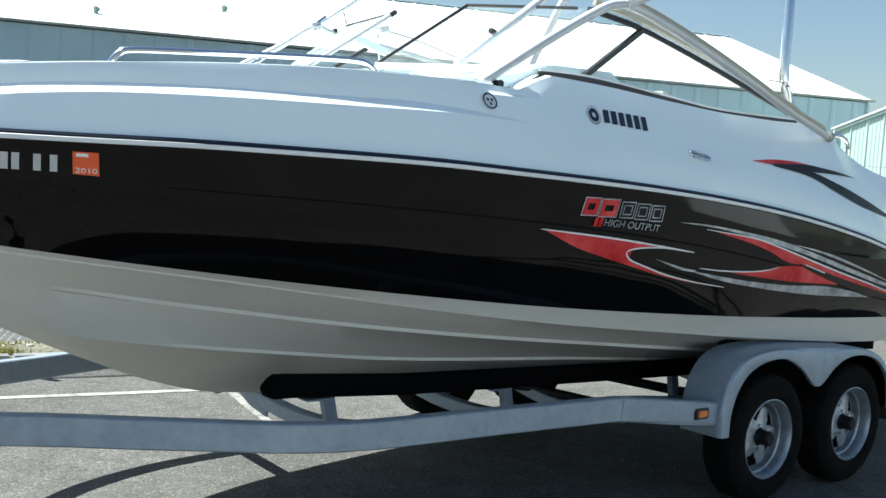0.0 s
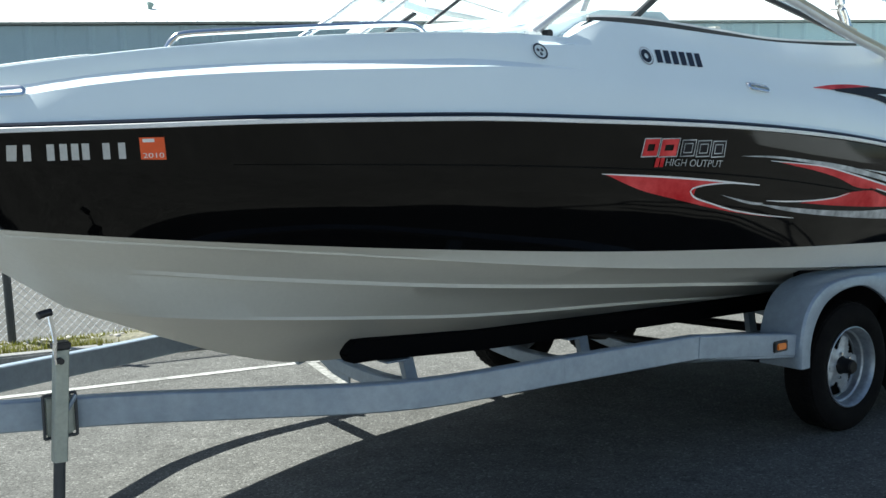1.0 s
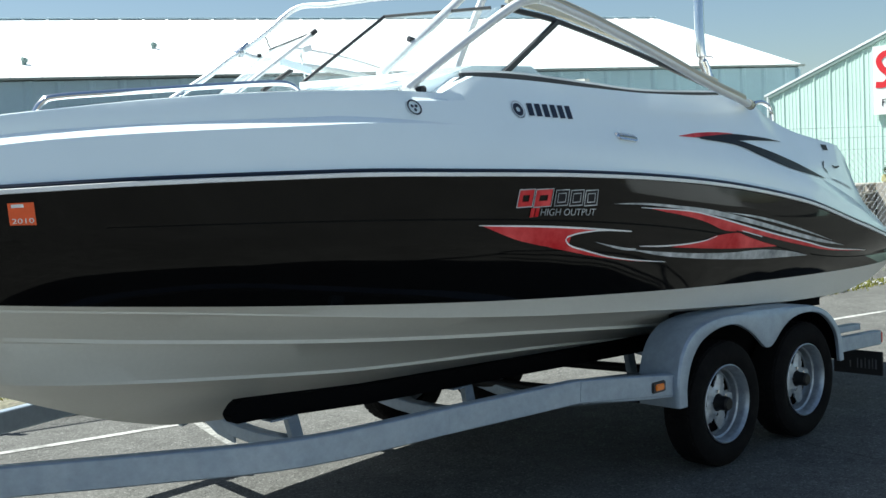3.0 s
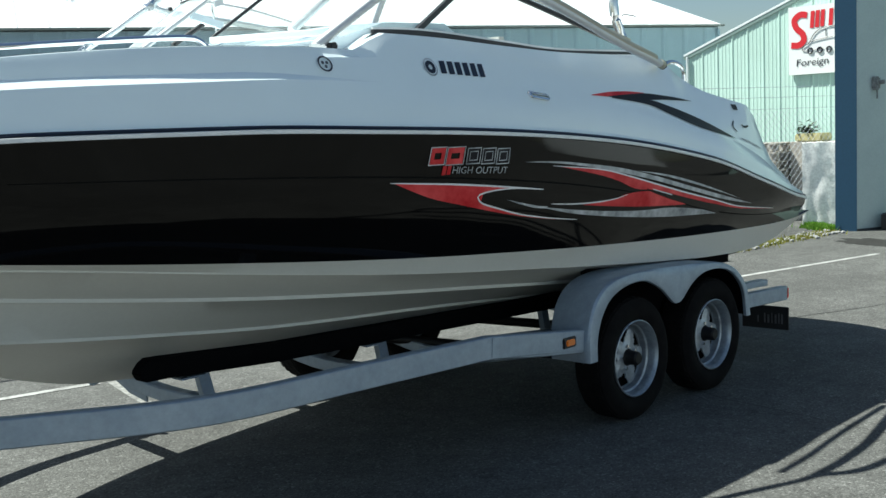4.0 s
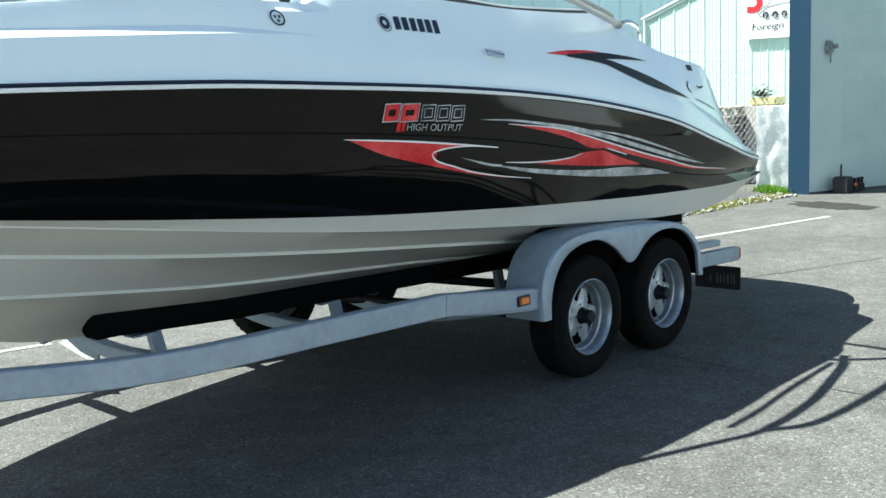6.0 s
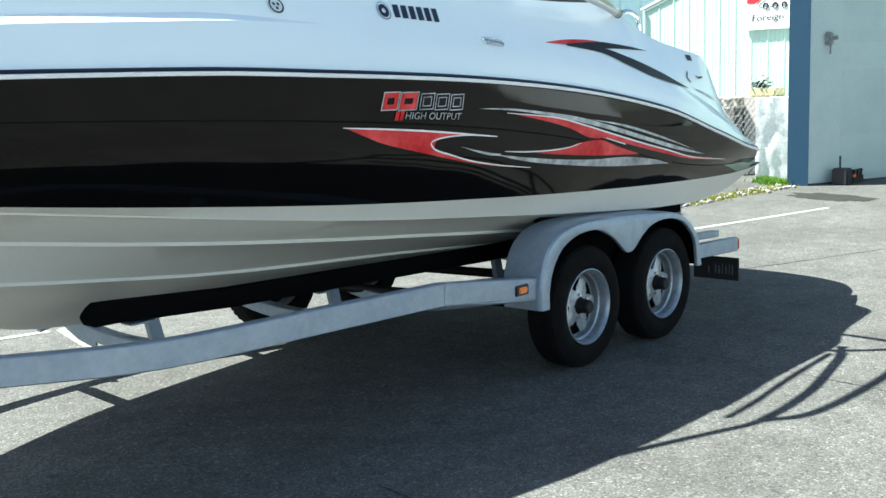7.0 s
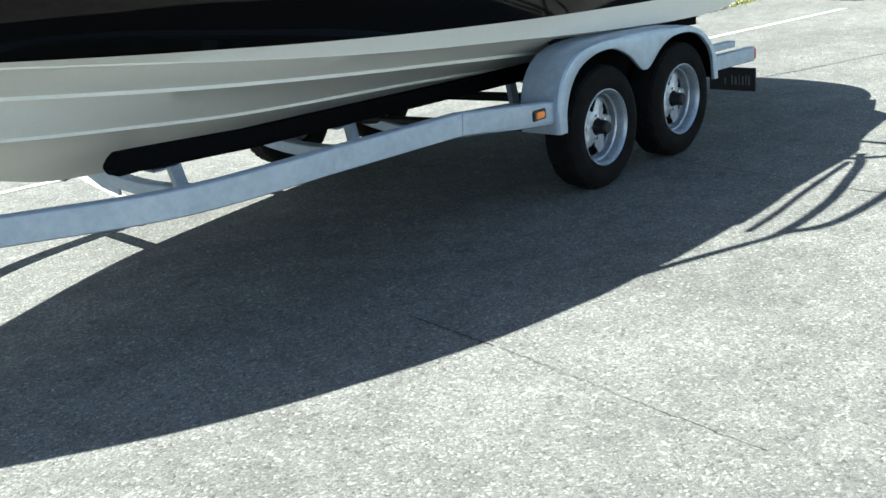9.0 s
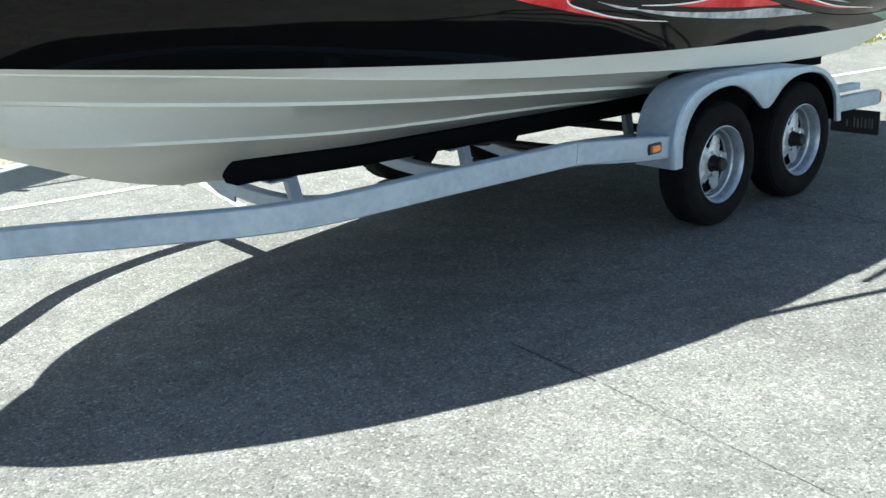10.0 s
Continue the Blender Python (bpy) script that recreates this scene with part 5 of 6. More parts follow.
# ---- graphics on the hull, laid 3 mm proud of its skin ----
def skin(half, x, z, out=0.003):
    return Vector((x, YC - half(x, z) - out, z))


def even(points, n):
    """The points (x, z) as a smooth line of n + 1 evenly spaced ones."""
    P = smooth_path([(x, 0, z) for x, z in points], 8) if len(points) > 2 else [Vector((x, 0, z)) for x, z in points]
    L = [0.0]
    for a, b in zip(P, P[1:]):
        L.append(L[-1] + (b - a).length)
    return [(float(np.interp(L[-1] * i / n, L, [p.x for p in P])), float(np.interp(L[-1] * i / n, L, [p.z for p in P]))) for i in range(n + 1)]


def swoosh(half, top, low, n=30, out=0.003):
    a, b = even(top, n), even(low, n)
    rows = []
    for t in (0, 0.2, 0.4, 0.6, 0.8, 1):
        rows.append([skin(half, p[0] + (q[0] - p[0]) * t, p[1] + (q[1] - p[1]) * t, out) for p, q in zip(a, b)])
    return sheet(rows)


def ribbon(half, line, width, n=40, out=0.005):
    """A thin line that tapers to both ends."""
    P = even(line, n)
    a, b = [], []
    for i, (x, z) in enumerate(P):
        x0, z0 = P[max(i - 1, 0)]
        x1, z1 = P[min(i + 1, n)]
        d = math.hypot(x1 - x0, z1 - z0)
        w = 0.5 * width * (0.25 + 0.75 * math.sin(math.pi * i / n) ** 0.5)
        a.append(skin(half, x - (z1 - z0) / d * w, z + (x1 - x0) / d * w, out))
        b.append(skin(half, x + (z1 - z0) / d * w, z - (x1 - x0) / d * w, out))
    return sheet([a, b])


side_graphic = bpart("side_graphic", swoosh(band_half, [(3.32, 1.441), (3.543, 1.424), (3.752, 1.407), (3.88, 1.394)], [(3.32, 1.441), (3.53, 1.365), (3.733, 1.317), (3.86, 1.289)]), RED, "red and silver swoosh graphic")


def gpart(name, bm, mat, label="", parent=None):
    o = link(name, bm, mat, None, label)
    o.parent = parent or side_graphic
    return o


H = band_half
gpart("red_horn", swoosh(H, [(3.86, 1.396), (4.093, 1.372), (4.303, 1.35)], [(3.842, 1.347), (3.939, 1.369), (4.092, 1.367), (4.303, 1.35)]), RED)
gpart("red_horn", swoosh(H, [(3.845, 1.345), (3.881, 1.311), (3.995, 1.279), (4.158, 1.238), (4.379, 1.201), (4.616, 1.172)], [(3.85, 1.291), (3.994, 1.26), (4.159, 1.229), (4.38, 1.196), (4.616, 1.172)]), RED)
gpart("outline", ribbon(H, [(3.3, 1.444), (3.752, 1.409), (4.303, 1.352)], 0.009), PALE)
gpart("outline", ribbon(H, [(4.303, 1.35), (4.093, 1.37), (3.939, 1.369), (3.851, 1.356), (3.841, 1.341), (3.881, 1.311), (3.995, 1.279), (4.158, 1.238), (4.379, 1.201), (4.616, 1.172)], 0.008, 70), PALE)
gpart("grey_streak", swoosh(H, [(4.04, 1.319), (4.16, 1.294), (4.287, 1.27), (4.358, 1.262)], [(4.04, 1.319), (4.16, 1.285), (4.265, 1.261), (4.357, 1.251)]), SILVER, "silver streak")
gpart("outline", ribbon(H, [(4.377, 1.272), (4.561, 1.258), (4.757, 1.253), (4.914, 1.259), (5.027, 1.276)], 0.008), PALE)
gpart("red_sweep", swoosh(H, [(4.427, 1.456), (4.763, 1.422), (5.026, 1.371), (5.312, 1.307), (5.625, 1.238), (5.949, 1.175), (6.308, 1.106), (6.845, 1.052)], [(4.427, 1.456), (4.716, 1.404), (4.924, 1.356), (5.092, 1.302), (5.319, 1.277), (5.615, 1.216), (5.942, 1.155), (6.307, 1.097), (6.845, 1.052)], 50), RED)
gpart("red_lobe", swoosh(H, [(4.633, 1.247), (4.757, 1.25), (4.914, 1.259), (5.028, 1.279), (5.258, 1.276), (5.485, 1.215), (5.637, 1.174)], [(4.633, 1.247), (4.909, 1.219), (5.182, 1.196), (5.478, 1.18), (5.637, 1.174)]), RED)
gpart("outline", ribbon(H, [(4.36, 1.465), (4.763, 1.425), (5.026, 1.374), (5.312, 1.31), (5.625, 1.242), (5.949, 1.178), (6.308, 1.109), (6.845, 1.055)], 0.009, 60), PALE)
gpart("silver_sweep", swoosh(H, [(4.287, 1.265), (4.56, 1.229), (4.858, 1.197), (5.183, 1.174), (5.478, 1.167), (5.8, 1.132), (6.013, 1.09)], [(4.287, 1.265), (4.561, 1.209), (4.863, 1.169), (5.193, 1.135), (5.49, 1.113), (5.743, 1.102), (6.013, 1.09)], 40), SILVER, "mottled silver sweep")
gpart("silver_sweep", swoosh(H, [(4.141, 1.495), (4.38, 1.487), (4.661, 1.459), (4.967, 1.42), (5.303, 1.356), (5.678, 1.275), (6.102, 1.188), (6.485, 1.114)], [(4.141, 1.495), (4.426, 1.473), (4.712, 1.436), (5.024, 1.384), (5.308, 1.33), (5.685, 1.251), (6.097, 1.168), (6.485, 1.114)], 50), SILVER, "mottled silver sweep")
gpart("silver_sweep", swoosh(H, [(5.076, 1.403), (5.419, 1.359), (5.804, 1.28), (6.331, 1.151)], [(5.076, 1.403), (5.421, 1.346), (5.807, 1.267), (6.331, 1.151)]), SILVER, "mottled silver sweep")
gpart("dark_slash", swoosh(H, [(5.2, 1.296), (5.488, 1.225), (6.047, 1.095)], [(5.2, 1.288), (5.484, 1.21), (6.049, 1.087)], 20, 0.006), GEL_BLACK)
# The knuckle crease's dark line, put into colour on a flat ribbon.
CREASE_BLACK = material("matte_black_crease", (0.003, 0.003, 0.003), 0.7, spec=0.1)
crease_path = [(1.75 + 0.45 * k, KNUCKLE[3](1.75 + 0.45 * k)) for k in range(13)]
bpart("crease_line", ribbon(H, crease_path, 0.008, 90, 0.002), CREASE_BLACK, "thin dark line drawn along the hull side's crease")
gpart("glint_bar", swoosh(H, [(5.25, 1.292), (5.46, 1.245)], [(5.26, 1.284), (5.46, 1.239)], 4, 0.008), PALE)

H = deck_half
deck_graphic = bpart("deck_graphic", swoosh(H, [(4.814, 1.82), (5.006, 1.835), (5.204, 1.837), (5.36, 1.829)], [(4.813, 1.817), (4.995, 1.808), (5.16, 1.802), (5.34, 1.805)]), RED, "red and charcoal swoosh on the white deck side")
gpart("dark_horn", swoosh(H, [(4.97, 1.811), (5.2, 1.822), (5.36, 1.826), (5.473, 1.82), (5.725, 1.8), (5.95, 1.777)], [(4.97, 1.809), (5.16, 1.798), (5.364, 1.788), (5.585, 1.787), (5.95, 1.777)], out=0.004), SMOKE, "", deck_graphic)
gpart("dark_leg", swoosh(H, [(5.0, 1.808), (5.366, 1.791), (5.573, 1.755), (5.956, 1.666), (6.39, 1.537)], [(5.0, 1.802), (5.356, 1.762), (5.617, 1.691), (5.922, 1.612), (6.39, 1.537)], out=0.005), SMOKE, "", deck_graphic)


def patch(half, corners, out=0.004, n=4):
    """A small four-cornered patch: top left, top right, bottom right, bottom left."""
    tl, tr, br, bl = corners
    return swoosh(half, [tl, tr], [bl, br], n, out)


def ring(half, x, z, r0, r1, squeeze=1.0, out=0.004, n=28):
    a = [skin(half, x + r0 * squeeze * math.cos(2 * math.pi * k / n), z + r0 * math.sin(2 * math.pi * k / n), out) for k in range(n + 1)]
    b = [skin(half, x + r1 * squeeze * math.cos(2 * math.pi * k / n), z + r1 * math.sin(2 * math.pi * k / n), out) for k in range(n + 1)]
    return sheet([a, b])


# round emblem, maker's mark as plain shapes
emblem = bpart("round_emblem", ring(H, 3.052, 1.963, 0.027, 0.034, 1.1), DARK, "dark round emblem on the white deck side")
for dx, dz in ((-0.011, 0.005), (0.011, 0.005), (0.0, -0.012)):
    gpart("emblem_dot", ring(H, 3.052 + dx, 1.963 + dz, 0.001, 0.007), DARK, "", emblem)
mark = bpart("maker_mark", ring(H, 3.654, 1.955, 0.012, 0.03), DARK, "dark disc and six plain slanting bars as a maker's mark")
gpart("mark_ring", ring(H, 3.654, 1.955, 0.036, 0.042), SILVER, "", mark)
for k in range(6):
    x = 3.722 + 0.0515 * k
    z1, z0 = 1.985 - 0.0022 * k, 1.925 - 0.0032 * k
    for dx in (0.0,):
        gpart("mark_bar", patch(H, [(x + dx, z1), (x + dx + 0.036, z1), (x + dx + 0.026, z0), (x + dx - 0.01, z0)]), DARK, "", mark)


def stadium(half, a, b, r, out):
    """A rounded boss along a to b on the skin."""
    bm = bmesh.new()
    d = Vector((b[0] - a[0], 0, b[1] - a[1])).normalized()
    u = Vector((-d.z, 0, d.x))
    rows = []
    for k, o in ((1.0, 0.0), (1.0, out * 0.6), (0.8, out), (0.3, out * 1.15)):
        row = []
        for i in range(25):
            t = 2 * math.pi * i / 24
            c = a if math.cos(t) < 0 else b
            p = Vector((c[0], 0, c[1])) + d * math.cos(t) * r * k + u * math.sin(t) * r * k
            row.append(skin(half, p.x, p.z, o))
        rows.append(row)
    return sheet(rows, bm)


bpart("pop_up_cleat", stadium(H, (4.29, 1.823), (4.4, 1.809), 0.019, 0.016), STEEL, "polished pull-up cleat")
bpart("bow_cleat", stadium(H, (0.93, 1.812), (1.1, 1.818), 0.02, 0.014), STEEL, "polished bow cleat")
bpart("stern_vent", patch(H, [(6.52, 1.757), (6.6, 1.752), (6.6, 1.715), (6.53, 1.72)]), SMOKE, "small dark vent")
bpart("stern_script", ribbon(H, [(6.46, 1.65), (6.42, 1.61), (6.46, 1.575)], 0.014), SMOKE)
bpart("stern_script", ribbon(H, [(6.57, 1.62), (6.61, 1.605), (6.68, 1.61)], 0.014), SMOKE)
bpart("stern_line", ribbon(H, [(6.48, 1.535), (6.62, 1.505), (6.8, 1.455)], 0.012), SILVER)

# model mark on the dark side, as outlined plain blocks, and its legible words
H = band_half


def outline_block(x0, x1, z0, z1, lean, th, bm=None):
    bm = bmesh.new()
    for a0, a1, b0, b1 in ((x0, x1, z1 - th, z1), (x0, x1, z0, z0 + th), (x0, x0 + th, z0, z1), (x1 - th, x1, z0, z1)):
        t = lambda z: lean * (z - z0)
        rows = [[skin(H, a0 + (a1 - a0) * i / 3 + t(z), z, 0.004) for i in range(4)] for z in (b0, b1)]
        sheet(rows, bm)
    return bm


model = bpart("model_mark", outline_block(3.518, 3.602, 1.513, 1.586, 0.16, 0.022), RED, "red and silver outlined block mark")
gpart("red_block", outline_block(3.618, 3.718, 1.509, 1.583, 0.16, 0.024), RED, "", model)
for x0, x1, z0, z1 in ((3.511, 3.608, 1.508, 1.591), (3.612, 3.726, 1.504, 1.588)):
    gpart("block_outline", outline_block(x0, x1, z0, z1, 0.16, 0.0045), SILVER, "", model)
gpart("red_tail", patch(H, [(3.603, 1.503), (3.627, 1.503), (3.621, 1.462), (3.597, 1.462)]), RED, "", model)
gpart("red_tail", patch(H, [(3.633, 1.503), (3.655, 1.503), (3.649, 1.462), (3.627, 1.462)]), RED, "", model)
for k in range(3):
    x0 = 3.742 + 0.099 * k
    z1 = 1.579 - 0.005 * k
    gpart("grey_block", outline_block(x0, x0 + 0.09, z1 - 0.076, z1, 0.12, 0.005), SILVER, "", model)
    gpart("inner_block", outline_block(x0 + 0.019, x0 + 0.073, z1 - 0.06, z1 - 0.016, 0.12, 0.004), SILVER, "", model)
    gpart("grey_fill", patch(H, [(x0 + 0.016, z1 - 0.008), (x0 + 0.088, z1 - 0.008), (x0 + 0.08, z1 - 0.068), (x0 + 0.008, z1 - 0.068)], 0.0035), SMOKE, "", model)


def words(text, mat, place, height, width, name="lettering"):
    """Letters as a mesh; place(u, v) gives a point for u along and v up, in metres from the lower left corner."""
    c = bpy.data.curves.new("text", "FONT")
    c.body, c.size, c.resolution_u = text, 1.0, 3
    ob = bpy.data.objects.new("text", c)
    scene.collection.objects.link(ob)
    me = bpy.data.meshes.new_from_object(ob.evaluated_get(bpy.context.evaluated_depsgraph_get()))
    bpy.data.objects.remove(ob)
    xs = [v.co.x for v in me.vertices]
    ys = [v.co.y for v in me.vertices]
    x0, sx = min(xs), width / (max(xs) - min(xs))
    y0, sy = min(ys), height / (max(ys) - min(ys))
    for v in me.vertices:
        v.co = place((v.co.x - x0) * sx, (v.co.y - y0) * sy)
    me.materials.clear()
    me.materials.append(mat)
    me.name = name
    return new(name, me)


o = words("HIGH OUTPUT", SILVER, lambda u, v: skin(H, 3.662 + u + 0.12 * v, 1.466 - 0.055 * u + v, 0.004), 0.032, 0.36)
o.parent = model

# registration as plain bars, and the year sticker
REG_PALE = material("pale_stick_on_vinyl", (0.55, 0.56, 0.56), 0.4, stain=0.4, stain_size=60, second=(0.35, 0.36, 0.36))
reg = bpart("registration_mark", patch(H, [(1.045, 1.627), (1.075, 1.627), (1.08, 1.571), (1.052, 1.571)]), REG_PALE, "plain pale bars in place of the registration")
for x in (1.092, 1.16, 1.198, 1.232, 1.264, 1.326, 1.374):
    gpart("bar", patch(H, [(x, 1.627), (x + 0.022, 1.627), (x + 0.03, 1.569), (x + 0.008, 1.569)]), REG_PALE, "", reg)
sticker = bpart("year_sticker", patch(H, [(1.438, 1.643), (1.517, 1.643), (1.53, 1.562), (1.45, 1.565)]), ORANGE, "orange registration year sticker")
gpart("sticker_bar", patch(H, [(1.448, 1.638), (1.485, 1.638), (1.488, 1.626), (1.45, 1.626)], 0.006), PALE, "", sticker)
o = words("2010", PALE, lambda u, v: skin(H, 1.456 + u - 0.15 * v, 1.57 + v, 0.006), 0.018, 0.066)
o.parent = sticker

# ---- small things round the yard ----
SIGN_S = 2.03
sign = tagged(link("shop_sign", slab(gable_at, SIGN_S, SIGN_S + 2.93, -0.08, -0.03, 2.36, 3.5), SIGN_WHITE, smooth=False), "white shop sign with red shapes and a car outline", "sign")


def sign_bar(points, mat, name):
    bm = bmesh.new()
    bm.faces.new([bm.verts.new(gable_at(SIGN_S + u, -0.088, 2.36 + v)) for u, v in points])
    o = link(name, bm, mat, sign, smooth=False)
    return o


stroke = smooth_path([Vector((u, v, 0)) for u, v in ((0.34, 0.985), (0.21, 1.0), (0.11, 0.91), (0.15, 0.78), (0.255, 0.68), (0.275, 0.57), (0.19, 0.495), (0.05, 0.5))], 5)
edges = ([], [])
for k, p in enumerate(stroke):
    w = stroke[min(k + 1, len(stroke) - 1)] - stroke[max(k - 1, 0)]
    w = Vector((-w.y, w.x, 0)).normalized() * 0.052
    for side, q in zip(edges, (p + w, p - w)):
        side.append(gable_at(SIGN_S + q.x, -0.088, 2.36 + q.y))
link("red_stroke", sheet(list(edges)), SIGN_RED, sign, smooth=False)
for u, lean in ((0.385, 0.02), (0.475, 0.02), (0.565, 0.02), (0.71, 0.02), (0.86, 0.02), (1.0, 0.02)):
    sign_bar(((u, 0.75 + 0.04 * u), (u + 0.07, 0.75 + 0.04 * u), (u + 0.07 + lean, 1.03 + 0.04 * u), (u + lean, 1.03 + 0.04 * u)), SIGN_RED, "red_bar")
for line in (((0.25, 0.4), (0.27, 0.46), (0.37, 0.52), (0.46, 0.66), (0.58, 0.74), (0.78, 0.77), (0.98, 0.7), (1.1, 0.54), (1.12, 0.41)), ((0.34, 0.53), (0.55, 0.57), (0.8, 0.6)), ((0.67, 0.6), (0.66, 0.74)), ((0.25, 0.4), (0.34, 0.39)), ((0.45, 0.4), (0.62, 0.42))):
    car = [gable_at(SIGN_S + u, -0.092, 2.36 + v) for u, v in line]
    link("car_outline", tube(smooth_path(car, 4), 0.006, 5), SIGN_BLACK, sign)
for u in (0.39, 0.56, 0.72):
    ring = [gable_at(SIGN_S + u + 0.042 * math.cos(a * math.pi / 6), -0.09, 2.36 + 0.39 + 0.042 * math.sin(a * math.pi / 6)) for a in range(-9, 4)]
    link("car_wheel", tube(ring, 0.014, 5), SIGN_BLACK, sign)
o = words("Foreign", SIGN_BLACK, lambda u, v: gable_at(SIGN_S + 0.14 + u + 0.1 * v, -0.088, 2.36 + 0.1 + v + 0.03 * u), 0.155, 0.56)
o.parent = sign

yard_fence = thing("wire_fence", "chain-link fence with strands of wire before the mint building", "fence")
FA, FB = Vector((13.5, 8.2)), Vector((17.2, 7.1))
for t in (0.0, 1.0):
    p = FA.lerp(FB, t)
    part("post", tube([(p.x, p.y, 0), (p.x, p.y, 2.15)], 0.025, 8), WIRE, yard_fence)
part("mesh", lattice(FA[:], FB[:], 0.1, 1.75, 0.11, 0.002), WIRE, yard_fence, smooth=False)
for z in (1.78, 1.95, 2.1):
    part("wire", tube([(FA.x, FA.y, z), (FB.x, FB.y, z)], 0.003, 5), WIRE, yard_fence)

def weathered_board():
    """A thick board with a lumpy, chipped face and ragged edges."""
    def skin_at(u, v, y):
        ragged = 0.016 * noise.noise((u * 9, v * 9, 3.0 + y))
        lump = 0.03 * noise.noise((u * 2.5, v * 3.5, y * 4)) + 0.009 * noise.noise((u * 17, v * 17, 2.0))
        return Vector((u * 0.31 + ragged * abs(u) ** 4, y + (lump if abs(u) < 0.99 and 0.01 < v < 0.99 else 0.0), 0.01 + 1.25 * v + ragged * v ** 6))
    faces = []
    for y in (-0.06, 0.06):
        faces.append([[skin_at(-1 + 2 * i / 14, j / 26, y) for i in range(15)] for j in range(27)])
    bm = bmesh.new()
    for rows in faces:
        sheet(rows, bm)
    front, back = faces
    for a, b in ((front[0], back[0]), (front[-1], back[-1]), ([r[0] for r in front], [r[0] for r in back]), ([r[-1] for r in front], [r[-1] for r in back])):
        sheet([a, b], bm)
    return bm


board = tagged(link("white_board", weathered_board(), BOARD), "chalky white weathered board propped beside the blue corner", "board")
board.matrix_basis = Matrix.Translation((15.86, 7.2, 0.0)) @ Matrix.Rotation(radians(112), 4, "Z") @ Matrix.Rotation(radians(-2), 4, "X")
GREEN = leafy(material("lush_grass", (0.1, 0.24, 0.02), 0.8, stain=0.6, stain_size=6, second=(0.18, 0.28, 0.04)), 0.4)


def by_board(rng):
    t = rng.random()
    return 15.62 - 0.42 * t + rng.gauss(0, 0.07), 7.3 - 0.52 * t + rng.gauss(0, 0.07), 0.0


tuft = tagged(blades(by_board, 2600, 0.03, 0.1, 9, 0.01), "tuft of bright green grass at the foot of the board", "grass", kind="stuff")
tuft.data.materials[0] = GREEN


def rubble(rng):
    t = rng.random()
    return 11.0 + 4.0 * t + rng.gauss(0, 0.1), 6.98 - 0.28 * t + rng.gauss(0, 0.09), 0.0


tagged(blades(rubble, 1500, 0.02, 0.06, 10, 0.01), "thin dry grass along the yard edge", "grass", kind="stuff")
bm = bmesh.new()
rng = random.Random(4)
for _ in range(260):
    x, y, z = rubble(rng)
    r = rng.uniform(0.015, 0.05)
    bmesh.ops.create_icosphere(bm, subdivisions=1, radius=r, matrix=Matrix.Translation((x, y, r * 0.3)) @ Matrix.Diagonal((1, rng.uniform(0.6, 1), 0.6, 1)))
tagged(link("gravel", bm, CONCRETE, smooth=False, doubles=False), "pale loose stones along the yard edge", "gravel", kind="stuff")

pallets = thing("pallet_stack", "stack of weathered wooden pallets behind the fence", "pallets")
for k in range(9):
    z = 0.14 * k
    for j in range(4):
        o = part("slat", box((16.3, 8.2 + 0.2 * j, z + 0.1), (17.2, 8.33 + 0.2 * j, z + 0.125)), WOOD, pallets, smooth=False)
    for j in range(3):
        part("bearer", box((16.35 + 0.36 * j, 8.2, z), (16.43 + 0.36 * j, 8.93, z + 0.1)), WOOD, pallets, smooth=False)
crate = tagged(link("crate", box((16.75, 7.65, 1.25), (17.15, 8.1, 1.38), bevel=0.02), YELLOW), "pale yellow plastic crate on a timber stand", "crate")
tagged(link("timber_stand", box((16.7, 7.4, 0.0), (17.3, 8.15, 1.247), bevel=0.01), WOOD), "weathered timber stand under a crate", "stand")
bm = bmesh.new()
rng = random.Random(8)
for _ in range(160):
    c = Vector((16.9 + rng.gauss(0, 0.06), 7.96 + rng.gauss(0, 0.07), 1.38 + abs(rng.gauss(0, 0.06))))
    a = rng.uniform(0, 6.28)
    d = Vector((math.cos(a), math.sin(a), rng.uniform(-0.3, 0.6))) * 0.1
    s = Vector((-math.sin(a), math.cos(a), 0)) * 0.025
    bm.faces.new([bm.verts.new(p) for p in (c, c + d * 0.5 + s, c + d, c + d * 0.5 - s)])
plant = thing("potted_plant", "small dark green plant growing in the crate", "plant", at=(16.95, 7.9, 1.38))
o = link("foliage", bm, LEAF, smooth=False, doubles=False)
o.parent = plant
o.matrix_parent_inverse = Matrix.Translation((-16.95, -7.9, -1.38))
tagged(o, "", kind="stuff")

tool_box = thing("tool_box", "small dark tool box on the ground by the wall", "tool box", at=shop_at(0.72, 0.3, 0) + Vector((-0.08, 0.21, 0)))
tb = link("body", box((-0.2, -0.12, 0), (0.0, 0.12, 0.24), bevel=0.02), BLACK_TRIM, tool_box)
link("tray", box((0.01, -0.12, 0), (0.42, 0.12, 0.13), bevel=0.02), BLACK_TRIM, tool_box)
for k in range(5):
    link("hose_end", tube([(0.06 + 0.075 * k, -0.08, 0.12), (0.06 + 0.075 * k, -0.1, 0.2)], 0.024, 8), POST if k % 2 else RUBBER, tool_box)
link("handle", tube([(-0.18, 0, 0.2), (-0.18, 0, 0.42)], 0.015, 8), BLACK_TRIM, tool_box)
link("cable", tube(smooth_path([(0.15, 0, 0.2), (0.35, 0.05, 0.14), (0.55, 0.0, 0.05), (0.7, 0.1, 0.02)], 5), 0.02, 8), RUBBER, tool_box)
link("label_plate", box((0.0, -0.128, 0.1), (0.1, -0.119, 0.14)), ORANGE, tool_box)
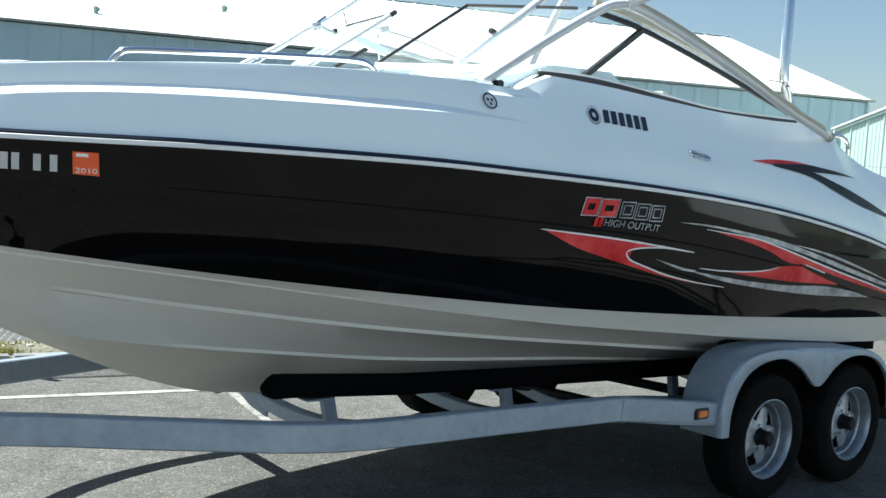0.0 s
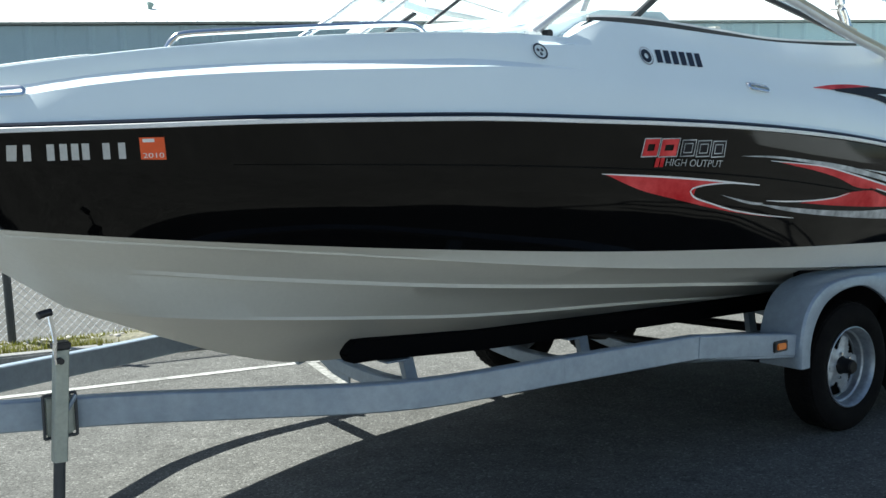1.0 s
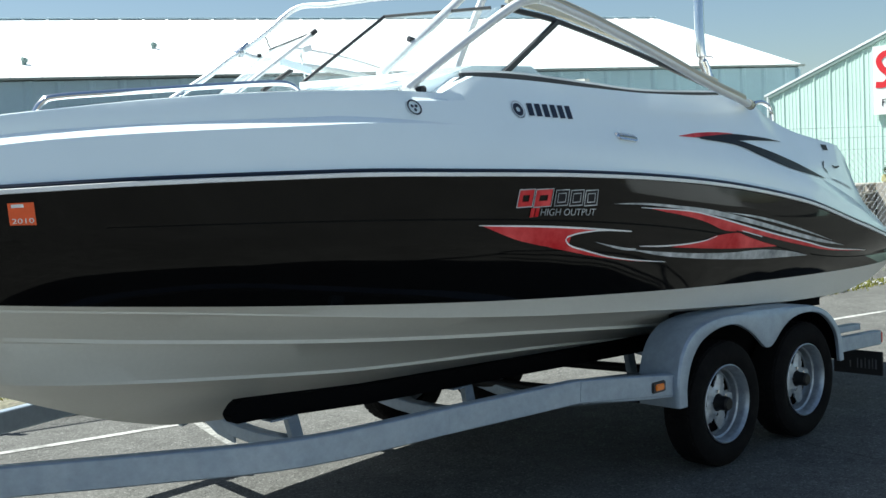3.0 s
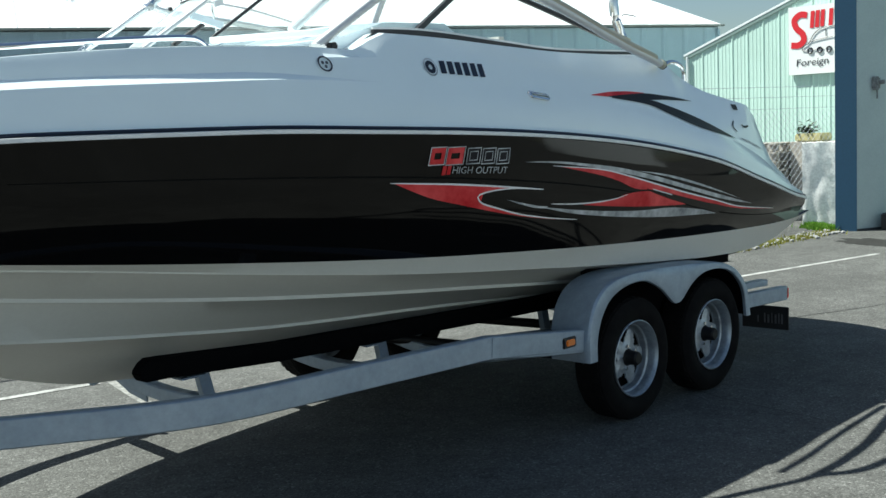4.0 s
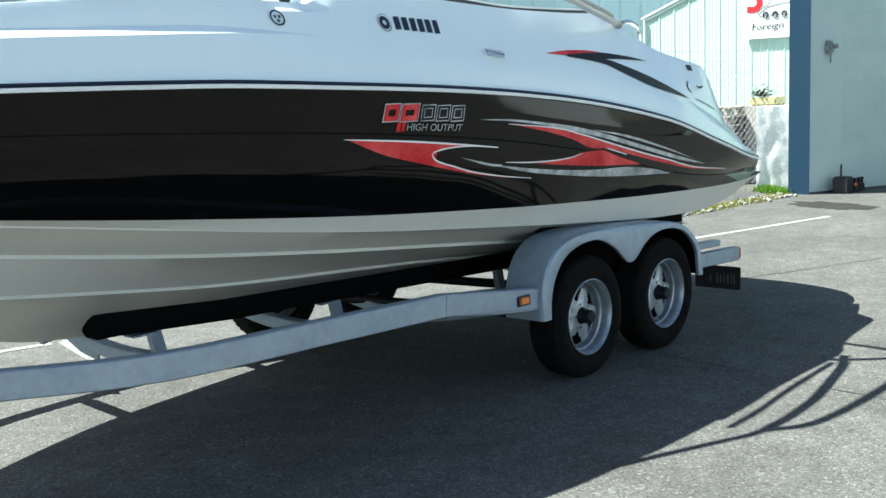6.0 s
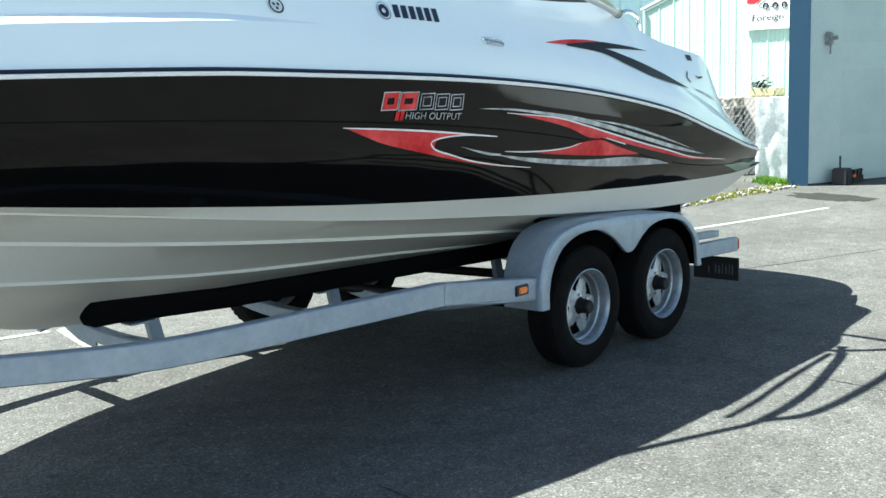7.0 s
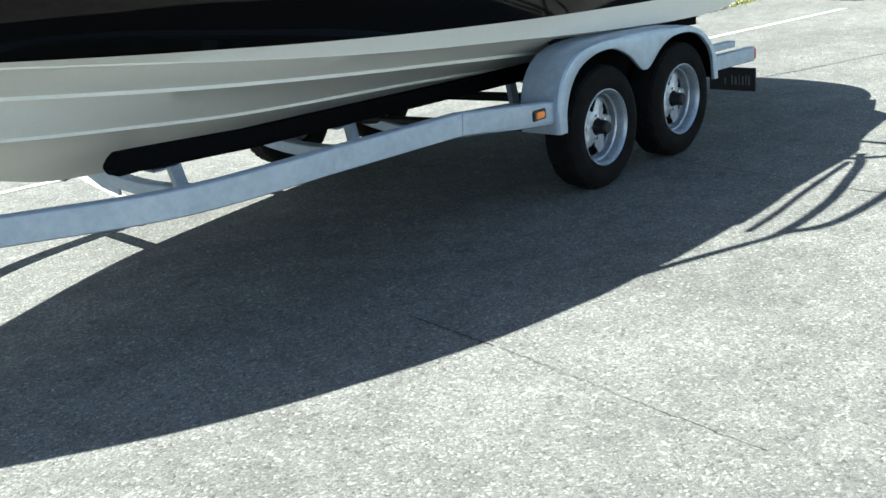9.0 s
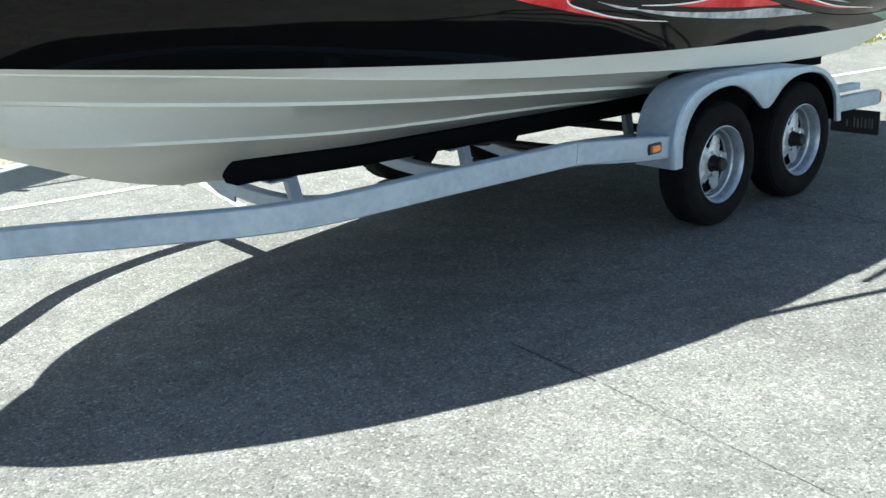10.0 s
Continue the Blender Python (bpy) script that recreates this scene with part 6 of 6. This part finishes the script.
FITTING = material("weathered_grey_fitting", (0.16, 0.17, 0.17), 0.7, stain=0.6, stain_size=20, second=(0.4, 0.42, 0.42), grain=0.2)
wall_lamp = thing("wall_box", "small dark weathered fitting on the pale wall", "fitting")
wall_lamp.location = shop_at(0.35, 0.0, 2.08)
link("body", box((-0.06, -0.05, -0.1), (0.06, 0.05, 0.09), bevel=0.02), FITTING, wall_lamp)
link("spout", tube([(0, 0, 0), (0.02, -0.12, 0.01)], 0.03, 8), FITTING, wall_lamp)
link("stem", tube([(0, -0.02, -0.08), (-0.02, -0.03, -0.22)], 0.012, 6), FITTING, wall_lamp)

# plate and lamps at the trailer's tail
GREASE_TEXT = material("worn_grey_print", (0.1, 0.1, 0.11), 0.7, grain=0.3)
plate = tpart("plate_board", box((7.36, YC - 1.03, 0.12), (7.38, YC - 0.665, 0.29), bevel=0.004), BLACK_TRIM, "dark plate board with plain pale bars")
for k, (y, wide, tall) in enumerate(((0.99, 0.012, 0.07), (0.965, 0.008, 0.075), (0.941, 0.012, 0.066), (0.91, 0.008, 0.075), (0.885, 0.014, 0.06), (0.855, 0.01, 0.07), (0.8, 0.01, 0.05))):
    link("bar", box((7.354, YC - y, 0.165), (7.357, YC - y + wide, 0.165 + tall)), GREASE_TEXT, plate)
tpart("tail_light", box((7.39, YC - 1.01, 0.35), (7.42, YC - 0.95, 0.43), bevel=0.006), REDLENS, "red tail light")
tpart("tail_step", tube([(6.4, YC - 0.88, 0.505), (7.28, YC - 0.88, 0.475)], 0, 8, squash=(0.035, 0.022)), GALV, "flat galvanised step plate")


# dark patch with a ragged edge on the asphalt by the wall
DARK_ASPHALT = material("dark_asphalt", (0.03, 0.03, 0.028), 0.9, spec=0.1, grain=0.3, grain_size=60, stain=0.5, stain_size=3, second=(0.06, 0.06, 0.057))
bm = bmesh.new()
c0, c1 = Vector((14.2, 6.2)), Vector((13.75, 5.0))
edge = []
for k in range(90):
    a = 2 * math.pi * k / 90
    wob = 1 + 0.3 * noise.noise((2.2 * math.cos(a), 2.2 * math.sin(a), 1.0)) + 0.16 * noise.noise((9 * math.cos(a), 9 * math.sin(a), 4.0))
    p = (c0 + c1) / 2 + (c1 - c0) * 0.5 * math.cos(a) * wob + Vector((0.94, -0.35)) * 0.34 * math.sin(a) * wob
    edge.append(bm.verts.new((p.x, p.y, 0.003)))
bm.faces.new(edge)
tagged(link("dark_patch", bm, DARK_ASPHALT), "dark irregular patch on the asphalt by the wall", "stain", kind="structure")


# unseen pale metal walls, added across the yard behind the camera for bounce and reflections
def bounce_wall(x0, length):
    bm = bmesh.new()
    ribbed(lambda s, d, z: Vector((x0 + s, -15.0 - d, z)), length, 0, 4.6, 0.6, 0.03, bm)
    x1 = x0 + length
    sheet([[Vector((x0, -15.2, 0)), Vector((x1, -15.2, 0))], [Vector((x0, -15.2, 4.6)), Vector((x1, -15.2, 4.6))]], bm)
    sheet([[Vector((x0, -14.9, 4.6)), Vector((x1, -14.9, 4.6))], [Vector((x0, -15.2, 4.6)), Vector((x1, -15.2, 4.6))]], bm)
    return bm


for x0, length in ((-30, 50), (27, 8), (41, 20)):
    tagged(link("added_wall_south", bounce_wall(x0, length), ROOF_WHITE, smooth=False), "unseen pale metal wall added across the yard for bounced light", "wall", kind="structure")
